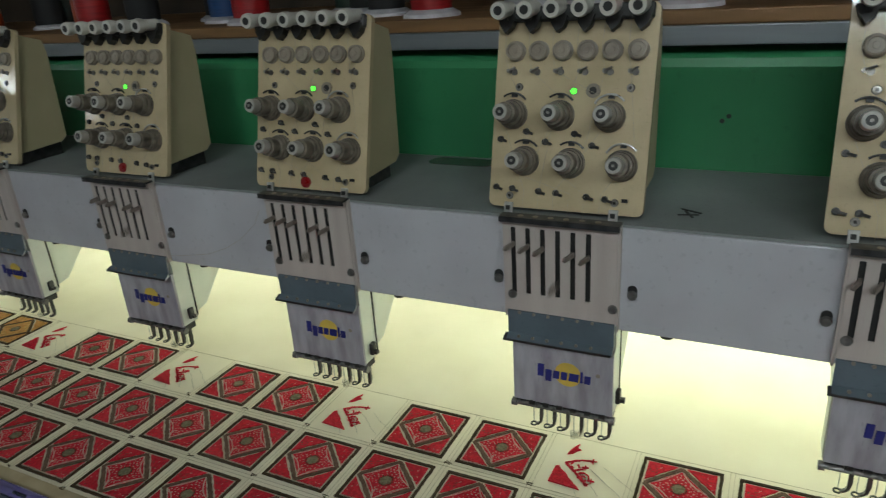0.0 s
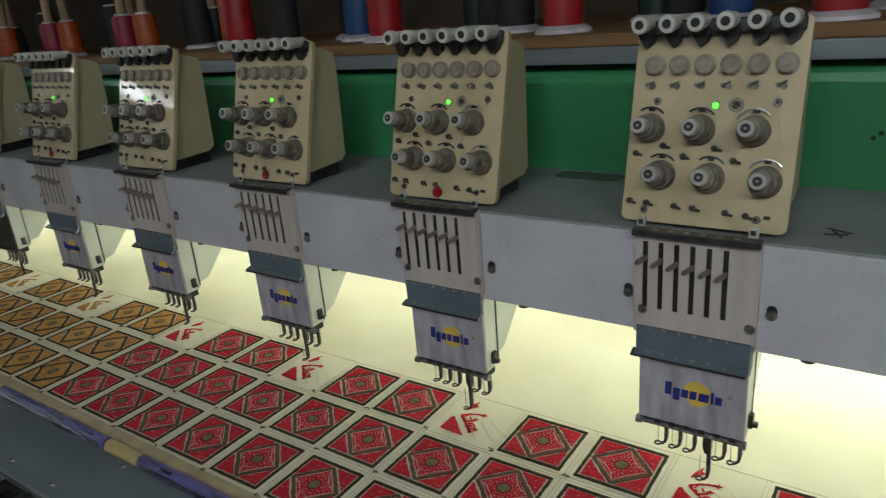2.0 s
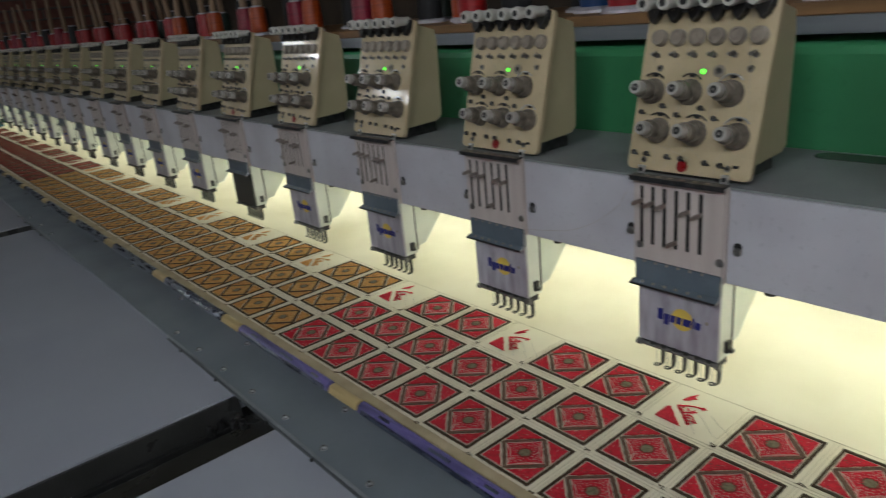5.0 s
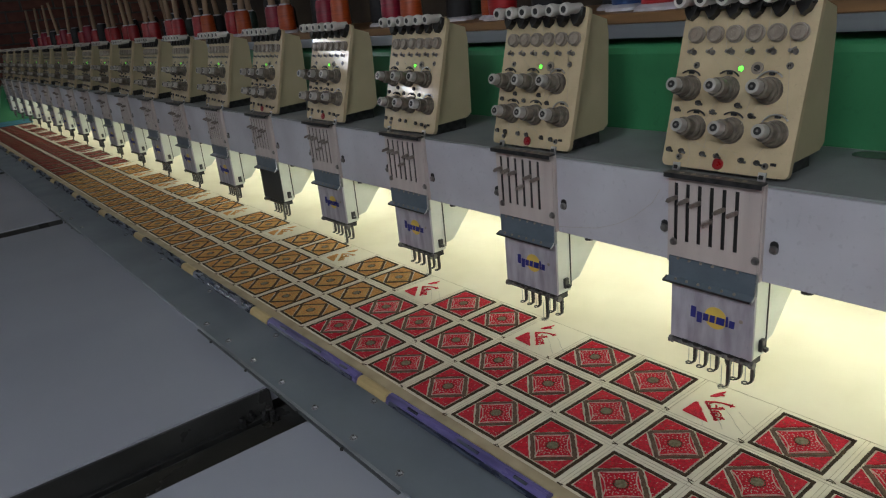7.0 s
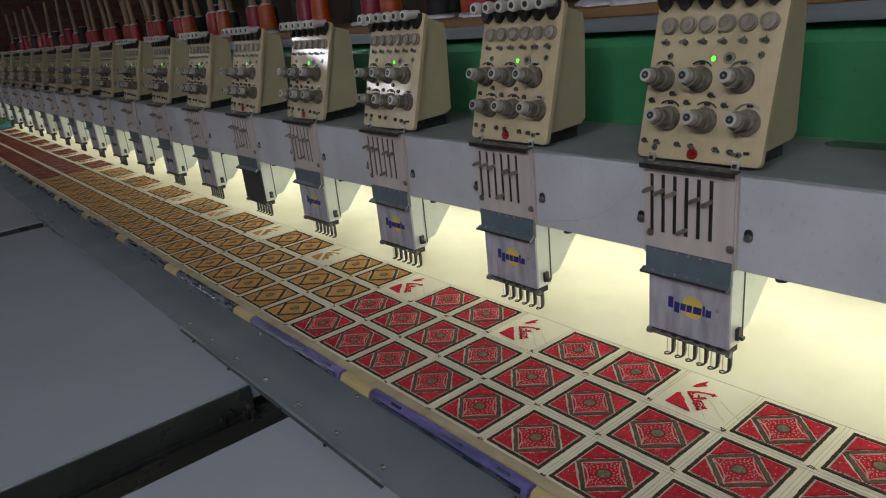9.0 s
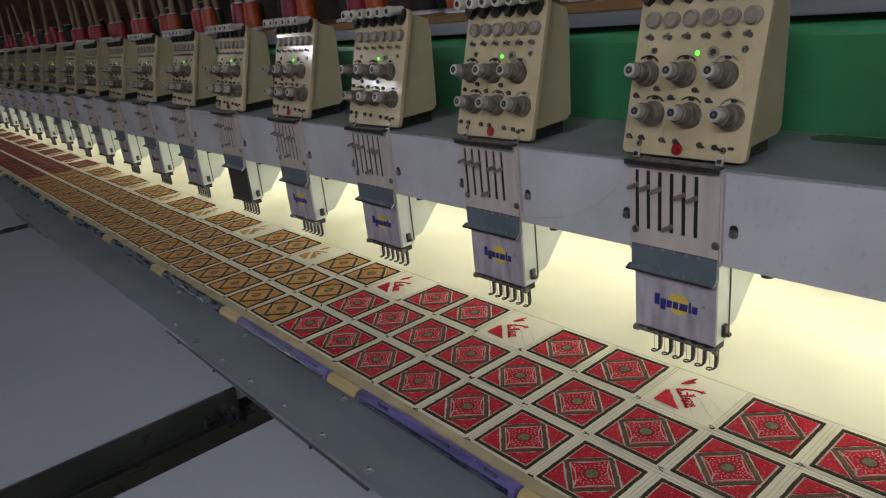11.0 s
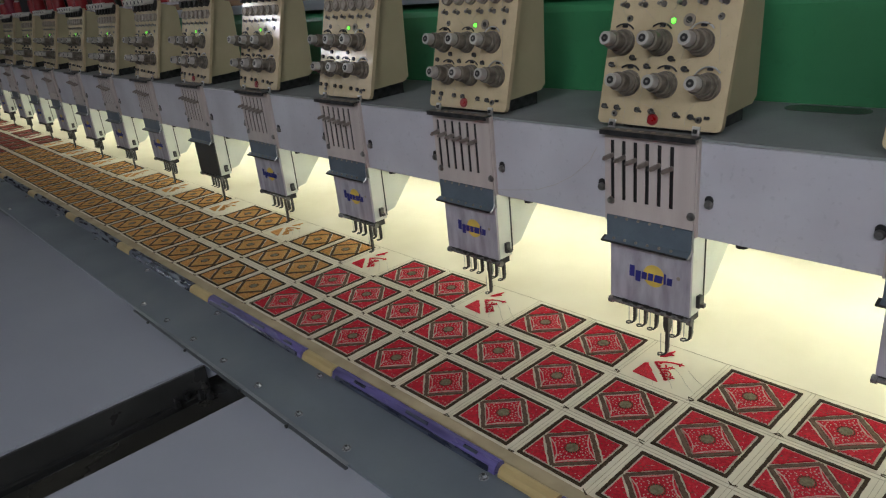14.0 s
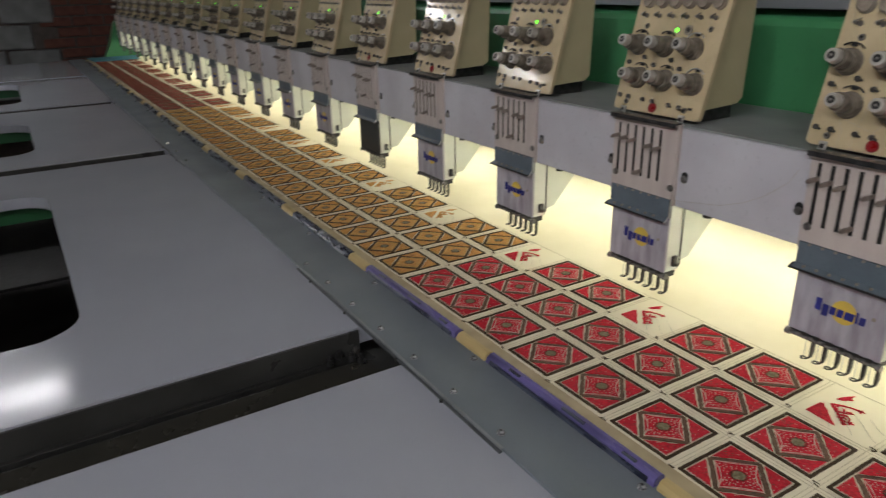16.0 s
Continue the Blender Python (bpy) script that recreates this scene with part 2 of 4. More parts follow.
SPOOLS = {
    "red": mat("spool_red", (0.33, 0.008, 0.011), (0.20, 0.005, 0.007), rough=0.4, scale=30, stretch=(1, 1, 12), bump=0.3, bscale=400),
    "crimson": mat("spool_crimson", (0.24, 0.006, 0.025), (0.15, 0.005, 0.018), rough=0.45, scale=30, stretch=(1, 1, 12), bump=0.3),
    "orange": mat("spool_orange", (0.38, 0.058, 0.006), (0.24, 0.034, 0.005), rough=0.45, scale=30, stretch=(1, 1, 12), bump=0.3),
    "black": mat("spool_black", (0.008, 0.008, 0.009), (0.014, 0.014, 0.015), rough=0.75, scale=30, stretch=(1, 1, 12)),
    "blue": mat("spool_blue", (0.012, 0.05, 0.16), (0.01, 0.035, 0.11), rough=0.45, scale=30, stretch=(1, 1, 12)),
    "green": mat("spool_dark_green", (0.012, 0.03, 0.02), (0.01, 0.02, 0.015), rough=0.5, scale=30, stretch=(1, 1, 12)),
}


# ---- building helpers ----
def T(x, y, z):
    return Matrix.Translation((x, y, z))


def box(bm, x0, x1, y0, y1, z0, z1, m=None, bevel=0.0, mi=0):
    r = bmesh.ops.create_cube(bm, size=1.0, matrix=(m or Matrix()) @ T((x0 + x1) / 2, (y0 + y1) / 2, (z0 + z1) / 2) @ Matrix.Diagonal((x1 - x0, y1 - y0, z1 - z0, 1)))
    fs = {f for v in r["verts"] for f in v.link_faces}
    for f in fs:
        f.material_index = mi
    if bevel:
        es = list({e for v in r["verts"] for e in v.link_edges})
        g = bmesh.ops.bevel(bm, geom=es, offset=bevel, segments=2, affect="EDGES", profile=0.5)
        for f in g["faces"]:
            f.material_index = mi
    return r


def cyl(bm, m, r1, depth, r2=None, seg=20, mi=0):
    """A cylinder or cone standing on the origin of m, along its z."""
    r = bmesh.ops.create_cone(bm, cap_ends=True, segments=seg, radius1=r1, radius2=r1 if r2 is None else r2, depth=depth, matrix=m @ T(0, 0, depth / 2))
    for f in {f for v in r["verts"] for f in v.link_faces}:
        f.material_index = mi


def prism(bm, pts, a, b, axis="z", m=None, mi=0):
    """A polygon pushed from a to b along an axis; pts in the two other axes."""
    def at(p, h):
        v = Vector({"z": (p[0], p[1], h), "x": (h, p[0], p[1]), "y": (p[0], h, p[1])}[axis])
        return (m @ v) if m else v
    lo = [bm.verts.new(at(p, a)) for p in pts]
    hi = [bm.verts.new(at(p, b)) for p in pts]
    n = len(pts)
    fs = [bm.faces.new(lo[::-1]), bm.faces.new(hi)] + [bm.faces.new((lo[i], lo[(i + 1) % n], hi[(i + 1) % n], hi[i])) for i in range(n)]
    for f in fs:
        f.material_index = mi
    return fs


def rounded(w, h, r, n=5, cx=0.0, cy=0.0):
    pts = []
    for sx, sy, a0 in ((1, 1, 0), (-1, 1, 90), (-1, -1, 180), (1, -1, 270)):
        for i in range(n + 1):
            a = radians(a0 + 90 * i / n)
            pts.append((cx + sx * (w / 2 - r) + r * math.cos(a), cy + sy * (h / 2 - r) + r * math.sin(a)))
    return pts


def sweep(bm, pts, r, seg=8, mi=0):
    """A round rod along a line of points."""
    rings = []
    for i, p in enumerate(pts):
        d = (Vector(pts[min(i + 1, len(pts) - 1)]) - Vector(pts[max(i - 1, 0)])).normalized()
        q = d.to_track_quat("Z", "Y").to_matrix()
        rings.append([bm.verts.new(Vector(p) + q @ Vector((r * math.cos(2 * math.pi * k / seg), r * math.sin(2 * math.pi * k / seg), 0))) for k in range(seg)])
    for a, b in zip(rings, rings[1:]):
        for k in range(seg):
            bm.faces.new((a[k], a[(k + 1) % seg], b[(k + 1) % seg], b[k])).material_index = mi
    bm.faces.new(rings[0][::-1]).material_index = mi
    bm.faces.new(rings[-1]).material_index = mi


def lathe(bm, m, prof, seg=20, mi=0):
    """A turned body: radius and height along the z of m."""
    rings = [[bm.verts.new(m @ Vector((r * math.cos(2 * math.pi * k / seg), r * math.sin(2 * math.pi * k / seg), z))) for k in range(seg)] for r, z in prof]
    for a, b in zip(rings, rings[1:]):
        for k in range(seg):
            bm.faces.new((a[k], a[(k + 1) % seg], b[(k + 1) % seg], b[k])).material_index = mi
    bm.faces.new(rings[0][::-1]).material_index = mi
    bm.faces.new(rings[-1]).material_index = mi


def finish(name, bm, mats, smooth=False):
    bmesh.ops.recalc_face_normals(bm, faces=bm.faces)
    me = bpy.data.meshes.new(name)
    bm.to_mesh(me)
    bm.free()
    for m in mats if isinstance(mats, (list, tuple)) else [mats]:
        me.materials.append(m)
    if smooth:
        me.shade_smooth()
        me.set_sharp_from_angle(angle=radians(40))
    return me


def part(name, bm, material, parent=None, label="", smooth=False):
    ob = new(name, finish(name, bm, material, smooth))
    ob.parent = parent
    return tagged(ob, label)


def same(name, mesh, parent, m=None, label=""):
    """Another piece on a mesh that is already there."""
    ob = new(name, mesh)
    ob.parent = parent
    if m is not None:
        ob.matrix_basis = m
    return tagged(ob, label)


def slab(name, x0, x1, y0, y1, z0, z1, material, parent=None, label="", bevel=0.0):
    bm = bmesh.new()
    box(bm, x0, x1, y0, y1, z0, z1, bevel=bevel)
    return part(name, bm, material, parent, label)


def thing(name, label, category, group="", m=None):
    ob = new(name)
    ob.empty_display_size = 0.05
    if m is not None:
        ob.matrix_basis = m
    return tagged(ob, label, category, group)


PITCH = 0.275               # from head to head
HEADS = range(-18, 3)       # counted from the head with the large red button
COL = PITCH / 3             # from motif to motif along the cloth
ROW = 0.0922                # from motif to motif across the cloth
SIDE = 0.077
X0, X1 = -5.05, 1.15        # the machine's ends
BED = -0.006                # top of the table

# ---- room ----
RX0, RX1, RY0, RY1, RZ0, RZ1 = -5.9, 3.2, -3.2, 1.5, -0.78, 2.3
tagged(slab("floor", RX0, RX1, RY0, RY1, RZ0 - 0.1, RZ0, M_FLOOR), "dark worn concrete workshop floor", "floor", kind="structure")
tagged(slab("ceiling", RX0 - 0.2, RX1 + 0.2, RY0 - 0.2, RY1 + 0.2, RZ1, RZ1 + 0.1, M_WALL), "dim unpainted workshop ceiling", "ceiling", kind="structure")
wall_west = tagged(slab("wall_west", RX0 - 0.2, RX0, RY0, RY1, RZ0, RZ1, M_MORTAR), "dark red brick end wall with grey blocks", "wall", kind="structure")
tagged(slab("wall_east", RX1, RX1 + 0.2, RY0, RY1, RZ0, RZ1, M_WALL), "dingy brown plaster wall", "wall", kind="structure")
tagged(slab("wall_north", RX0 - 0.2, RX1 + 0.2, RY1, RY1 + 0.2, RZ0, RZ1, M_DIMWALL), "brown wall behind the thread rack, colour darkened for shade", "wall", kind="structure")
tagged(slab("wall_south", RX0 - 0.2, RX1 + 0.2, RY0 - 0.2, RY0, RZ0, RZ1, M_WALL), "dingy brown plaster wall", "wall", kind="structure")


def room_tube(x, y, z, length, along="y", light=None):
    t = thing("tube_lamp", "white fluorescent tube lamp out of view, the front pair added as fill", "lamp", "room lamps", T(x, y, z) @ pose(0, 0, 0, 0, 0, 0 if along == "y" else 90))
    bm = bmesh.new()
    cyl(bm, T(0, -length / 2, 0) @ pose(0, 0, 0, -90), 0.018, length)
    part("tube", bm, light or M_ROOMLIGHT, t, "glowing white tube", True)
    bm = bmesh.new()
    box(bm, -0.03, 0.03, -length / 2 - 0.03, length / 2 + 0.03, 0.03, 0.075, bevel=0.006)
    for s in (-1, 1):
        box(bm, -0.014, 0.014, s * (length / 2 + 0.012) - 0.012, s * (length / 2 + 0.012) + 0.012, -0.02, 0.032)
    part("lamp_body", bm, M_FLANGE, t)
    for s in (-1, 1):
        bm = bmesh.new()
        cyl(bm, T(0, s * length * 0.35, 0.075), 0.004, RZ1 - z - 0.075, seg=8)
        part("hanger", bm, M_DARKSTEEL, t)


room_tube(-3.5, -1.25, 1.55, 0.85)
room_tube(-3.2, -1.55, 1.0, 1.2, "y", M_LOWLIGHT)
room_tube(0.15, -1.35, 1.55, 0.75)
# Fill pair added out of view to brighten the beam front and table.
room_tube(0.8, -2.5, 1.7, 1.2, "x", M_FRONTFILL)
room_tube(2.2, -2.1, 1.7, 1.2, "x", M_FRONTFILL)

# ---- table ----
bed = tagged(slab("needle_bed", X0, X1, -0.30, 0.75, BED - 0.03, BED, M_TABLE), "grey machine bed under the cloth", "machine bed", kind="structure")
table = thing("machine_table", "grey laminate table of panels with black channels and cutouts", "table")
EDGES = [(-0.324, 1.15, None), (-1.725, -0.445, (-1.47, -0.645)), (-2.85, -1.80, (-2.55, -1.98)), (-3.95, -2.92, (-3.86, -3.11)), (-5.05, -4.02, None)]


def table_panel(x0, x1, hole):
    y0, y1 = -1.5, -0.302
    bm = bmesh.new()
    if hole:
        hx, hw = (hole[0] + hole[1]) / 2, hole[1] - hole[0]
        inner = rounded(hw, 0.42, 0.075, 6, hx, -0.923)
        # each corner of the panel takes the arc that faces it
        outer = [(x1, y1), (x0, y1), (x0, y0), (x1, y0)]
        n = len(inner) // 4
        for z, up in ((BED, True), (BED - 0.025, False)):
            iv = [bm.verts.new((*q, z)) for q in inner]
            ov = [bm.verts.new((*q, z)) for q in outer]
            for k in range(4):
                for i in range(n - 1):
                    bm.faces.new((ov[k], iv[k * n + i], iv[k * n + i + 1]))
                bm.faces.new((ov[k], iv[k * n + n - 1], iv[((k + 1) * n) % len(iv)], ov[(k + 1) % 4]))
            if up:
                top = (iv, ov)
        for a, b in zip(top, (iv, ov)):
            for i in range(len(a)):
                j = (i + 1) % len(a)
                bm.faces.new((a[i], a[j], b[j], b[i]))
    else:
        box(bm, x0, x1, y0, y1, BED - 0.025, BED, bevel=0.002)
    p = part("table_panel", bm, M_TABLE, table)
    if hole:
        bm = bmesh.new()
        a, b, c, d = hole[0] - 0.02, hole[1] + 0.02, -1.155, -0.695
        for q in ((a - 0.004, a, c, d), (b, b + 0.004, c, d), (a, b, d, d + 0.004), (a, b, c - 0.004, c)):
            box(bm, *q, BED - 0.065, BED - 0.027)
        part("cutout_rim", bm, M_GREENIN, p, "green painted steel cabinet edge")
        # A plain black sheet closes the cutout from below.
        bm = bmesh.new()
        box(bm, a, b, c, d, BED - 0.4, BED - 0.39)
        part("cutout_floor", bm, M_BLACK, p, "black sheet below the cutout")


for e in EDGES:
    table_panel(*e)
for a, b in ((-0.445, -0.324), (-1.80, -1.725), (-2.92, -2.85), (-4.02, -3.95)):
    c = thing("channel", "black oily channel between table panels with a drive rail", "channel", "table channels")
    slab("channel_floor", a, b, -1.5, -0.302, BED - 0.045, BED - 0.04, M_CHANNEL, c)
    w = b - a
    slab("channel_side", a, a + 0.004, -1.5, -0.388, BED - 0.04, BED - 0.003, M_CHANNEL, c)
    slab("channel_side", b - 0.004, b, -1.5, -0.388, BED - 0.04, BED - 0.003, M_CHANNEL, c)
    slab("drive_rail", a + w * 0.10, a + w * 0.17, -1.5, -0.395, BED - 0.04, BED - 0.032, M_BLACK, c, bevel=0.001)
    slab("floor_plate", a + w * 0.24, b - 0.006, -1.5, -0.389, BED - 0.04, BED - 0.036, M_CHANNEL2, c)
    for k, (u, y) in enumerate(((0.14, -0.400), (0.22, -0.410), (0.12, -0.424), (0.30, -0.402), (0.17, -0.440))):
        bm = bmesh.new()
        cyl(bm, T(a + w * u, y, BED - 0.033), 0.0050, 0.009, seg=6)
        cyl(bm, T(a + w * u, y, BED - 0.025), 0.0028, 0.006, seg=10)
        part("bolt", bm, M_DARKSTEEL if k else M_SCREW, c, smooth=False)
bm = bmesh.new()
for x in (X0 + 0.1, -3.4, -1.75, -0.1, X1 - 0.1):
    for y in (-1.42, 0.6):
        box(bm, x - 0.04, x + 0.04, y - 0.04, y + 0.04, RZ0, BED - 0.03)
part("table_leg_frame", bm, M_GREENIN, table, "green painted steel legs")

# ---- the moving border frame with its clamps ----
border = thing("border_frame", "bluegrey steel border frame bar with clamps and bolts", "embroidery frame")
slab("bar", X0, X1, -0.3825, -0.300, BED + 0.0002, BED + 0.0042, M_STRIP, border, bevel=0.0008)
slab("bar_back", X0, X1, -0.300, -0.290, BED + 0.0002, BED + 0.0030, M_STRIP, border)
# Light edge and dark flange carry the plate's highlight and shadow in their colours.
for a, b in ((-0.705, -0.118), (-1.98, -1.55), (-3.1, -2.7)):
    bm = bmesh.new()
    box(bm, a, b, -0.3858, -0.3818, BED + 0.0043, BED + 0.0056, bevel=0.0005)
    jp = part("joint_plate", bm, M_FOLD, border, "folded joint plate edge, highlight painted in")
    bm = bmesh.new()
    box(bm, a + 0.006, b, -0.3880, -0.3838, BED + 0.0003, BED + 0.0022, bevel=0.0006)
    part("joint_flange", bm, M_SHADOWGREY, jp, "grey flange under the joint plate, shadow painted in")
    for q in (0.12, 0.35, 0.62, 0.81):
        bm = bmesh.new()
        cyl(bm, T(a + (b - a) * q, -0.3885, BED + 0.0004), 0.0024, 0.0022, seg=8)
        part("rivet", bm, M_BLACK, jp)
bm = bmesh.new()
cyl(bm, T(0, 0, 0), 0.0050, 0.0010, seg=18, mi=0)
cyl(bm, T(0, 0, 0.0010), 0.0036, 0.0026, 0.0030, seg=14, mi=0)
cyl(bm, T(0, 0, 0.0036), 0.0018, 0.0002, seg=6, mi=1)
bolt_mesh = finish("bolt", bm, [M_BOLT, M_BLACK], True)
for k in range(7):
    same("bolt", bolt_mesh, border, T(-0.141 - 0.0934 * k, -0.369, BED + 0.0042))
for k in range(3):
    same("bolt", bolt_mesh, border, T(-1.6 - 0.13 * k, -0.369, BED + 0.0042))
for k in range(-16, 5):
    same("bolt", bolt_mesh, border, T(-0.283 + 0.281 * k, -0.308, BED + 0.0042))
CL = 0.3465
for k in range(-14, 4):
    x = -0.3415 + CL * k
    if x < X0 + 0.05 or x > X1 - 0.35:
        continue
    bm = bmesh.new()
    prof = [(-0.2985, BED + 0.003), (-0.298, BED + 0.0065), (-0.2955, BED + 0.011), (-0.291, BED + 0.0128), (-0.2865, BED + 0.0125), (-0.284, BED + 0.010), (-0.2835, BED + 0.003)]
    prism(bm, prof, x + 0.002, x + 0.068, "x")
    part("clamp_end", bm, M_TAN, border, "tan plastic clamp end")
    bm = bmesh.new()
    prof = [(-0.2985, BED + 0.003), (-0.2983, BED + 0.007), (-0.2965, BED + 0.0110), (-0.2920, BED + 0.0136), (-0.287, BED + 0.0138), (-0.284, BED + 0.011), (-0.2835, BED + 0.003)]
    prism(bm, prof, x + 0.072, x + CL - 0.002, "x")
    cl = part("clamp", bm, M_PURPLE if k >= -1 else M_NAVY, border, "purple plastic cloth clamp" if k >= -1 else "navy blue plastic cloth clamp")
    bm = bmesh.new()
    prism(bm, [(-0.3003, BED + 0.0044), (-0.2993, BED + 0.0078), (-0.2975, BED + 0.0095), (-0.2988, BED + 0.0044)], x + 0.08, x + CL - 0.01, "x")
    for a, b in ((0.115, 0.135), (0.21, 0.245), (0.30, 0.318)):
        box(bm, x + a, x + b, -0.2955, -0.2925, BED + 0.0120, BED + 0.0140)
    part("clamp_groove", bm, M_NAVY, cl)

# ---- cloth and motifs ----
FAB_Y0, FAB_Y1 = -0.289, 0.70
bm = bmesh.new()
xs = [X0 + 0.1 + i * 0.0305 for i in range(int((X1 - X0 - 0.12) / 0.0305) + 1)]
ys = [FAB_Y0 + (FAB_Y1 - FAB_Y0) * j / 40 for j in range(41)]
grid = []
for x in xs:
    col = []
    for y in ys:
        w = 0.0 if y < 0.015 else min(1.0, (y - 0.015) * 8)
        col.append(bm.verts.new((x, y, w * 0.0012 * noise.noise((x * 3, y * 9, 0.3)))))
    grid.append(col)
for i in range(len(xs) - 1):
    for j in range(len(ys) - 1):
        bm.faces.new((grid[i][j], grid[i + 1][j], grid[i + 1][j + 1], grid[i][j + 1]))
rim = [(grid[i][0], grid[i + 1][0]) for i in range(len(xs) - 1)]
for a, b in rim:
    va = bm.verts.new((a.co.x, a.co.y, BED + 0.0004))
    vb = bm.verts.new((b.co.x, b.co.y, BED + 0.0004))
    bm.faces.new((a, b, vb, va))
cloth = part("fabric", bm, M_FABRIC, None, smooth=True)
slab("hem", X0 + 0.1, X1 - 0.03, -0.289, -0.266, 0.0003, 0.0011, M_HEM, cloth, "tan hem tape along the clamps")
tagged(cloth, "cream cloth with rows of red and orange embroidered squares", "fabric")


def quad_strip(bm, a, b, width, z0, z1, mi=0):
    """A straight band of thread from a to b."""
    d = (Vector(b) - Vector(a)).normalized()
    n = Vector((-d.y, d.x)) * width / 2
    a, b = Vector(a), Vector(b)
    prism(bm, [tuple(a - n), tuple(b - n), tuple(b + n), tuple(a + n)], z0, z1, "z", mi=mi)


def ragged(bm, a, b, width, z0, z1, mi, r, n=12, jit=0.16, bow=0.0):
    """A band of stitches from a to b with uneven edges, bent to one side by bow."""
    a, b = Vector(a), Vector(b)
    d = (b - a).normalized()
    p = Vector((-d.y, d.x))
    lo, hi = [], []
    for i in range(n + 1):
        t = i / n
        q = a.lerp(b, t) + p * bow * (1 - (2 * t - 1) ** 2)
        lo.append(tuple(q - p * width * (0.5 + r.uniform(-jit, jit))))
        hi.append(tuple(q + p * width * (0.5 + r.uniform(-jit, jit))))
    for i in range(n):
        prism(bm, [lo[i], lo[i + 1], hi[i + 1], hi[i]], z0, z1, "z", mi=mi)


def motif_meshes(thread, light, band):
    r = random.Random(19)
    s, c = SIDE, SIDE / 2
    bm = bmesh.new()
    # corner triangles and inner diamond in the main thread
    g = 0.0056
    q = 0.0285
    for sx, sy in ((0, 0), (1, 0), (1, 1), (0, 1)):
        def f(u, v):
            return (s - u if sx else u, s - v if sy else v)
        edge = [(g + q * (1 - k / 8) + r.uniform(-0.0009, 0.0004), g + q * k / 8 + r.uniform(-0.0009, 0.0004)) for k in range(9)]
        prism(bm, [f(g, g)] + [f(max(u, g), max(v, g)) for u, v in edge], 0.0, 0.0012, mi=0)
        # broken light outline against the border
        for k in range(7):
            u = g + q * (k + r.uniform(0.0, 0.25)) / 7
            l = q / 7 * r.uniform(0.35, 0.95)
            quad_strip(bm, f(u, g - 0.0005), f(u + l, g - 0.0005), r.uniform(0.0004, 0.0010), 0.0, 0.0013, 2)
            quad_strip(bm, f(g - 0.0005, u), f(g - 0.0005, u + l), r.uniform(0.0004, 0.0010), 0.0, 0.0013, 2)
        # scattered dark and light stitches
        for k in range(16):
            u, v = g + r.uniform(0.05, 0.85) * q, g + r.uniform(0.05, 0.85) * q
            if u + v > 2 * g + q * 0.88:
                continue
            a, l = r.choice((0.785, 2.356, 0.0, 1.571)), r.uniform(0.0008, 0.0026)
            quad_strip(bm, f(u, v), f(u + l * math.cos(a), v + l * math.sin(a)), r.uniform(0.0004, 0.0008), 0.0012, 0.00145, 2 if k % 3 == 0 else 1)
    d = 0.0270
    dia = [(c, c - d), (c + d, c), (c, c + d), (c - d, c)]
    prism(bm, dia, 0.0, 0.0011, mi=0)
    for i in range(4):
        a, b = Vector(dia[i]), Vector(dia[(i + 1) % 4])
        wide = 0.0012 if i % 2 else 0.0006
        ragged(bm, tuple(a.lerp(b, 0.06)), tuple(a.lerp(b, 0.94)), wide, 0.0009, 0.0015, 2, r, 14, 0.34, 0.0034 if i % 2 else 0.0016)
        ragged(bm, tuple(a), tuple(b), 0.0005, 0.0009, 0.0014, 2, r, 10, 0.4)
    field = finish("motif", bm, [thread, M_BROWN, light])
    bm = bmesh.new()
    w = 0.0032
    for a, b in (((0, w / 2), (s, w / 2)), ((s - w / 2, w), (s - w / 2, s - w)), ((s, s - w / 2), (0, s - w / 2)), ((w / 2, s - w), (w / 2, w))):
        ragged(bm, a, b, w, 0.0, 0.0014, 0, r, 22, 0.10)
    # brown diamond band between the middles of the sides
    e = 0.0318
    dd = [(c, c - e), (c + e, c), (c, c + e), (c - e, c)]
    for i in range(4):
        ragged(bm, dd[i], dd[(i + 1) % 4], 0.0046 if i % 2 else 0.0038, 0.0, 0.0013, 1, r, 14, 0.12)
    frame_mesh = finish("motif_border", bm, [M_BORDER, band])
    bm = bmesh.new()
    rim = []
    for k in range(20):
        a, u = 2 * math.pi * k / 20, 0.0060 + r.uniform(-0.0004, 0.0005)
        rim.append((c + u * math.cos(a), c + u * math.sin(a)))
    prism(bm, rim, 0.0011, 0.0018, mi=0)
    for k in range(18):
        a = 2 * math.pi * k / 18
        u = r.uniform(0.0076, 0.0083)
        quad_strip(bm, (c + 0.0066 * math.cos(a), c + 0.0066 * math.sin(a)), (c + u * math.cos(a), c + u * math.sin(a)), r.uniform(0.0012, 0.0020), 0.0008, 0.0015, 2)

    def bead(x, y, size):
        t = r.uniform(0, 3.1)
        l = size * r.uniform(0.8, 1.3)
        quad_strip(bm, (c + x - l * math.cos(t), c + y - l * math.sin(t)), (c + x + l * math.cos(t), c + y + l * math.sin(t)), size * r.uniform(1.0, 1.7), 0.0008, 0.0015, 1)
    # rings and sprays of light beads round the centre
    for k in range(13):
        a = 2 * math.pi * (k + r.uniform(-0.15, 0.15)) / 13
        bead(0.0100 * math.cos(a), 0.0100 * math.sin(a), 0.00062)
    for q in range(4):
        b0 = math.pi / 2 * q
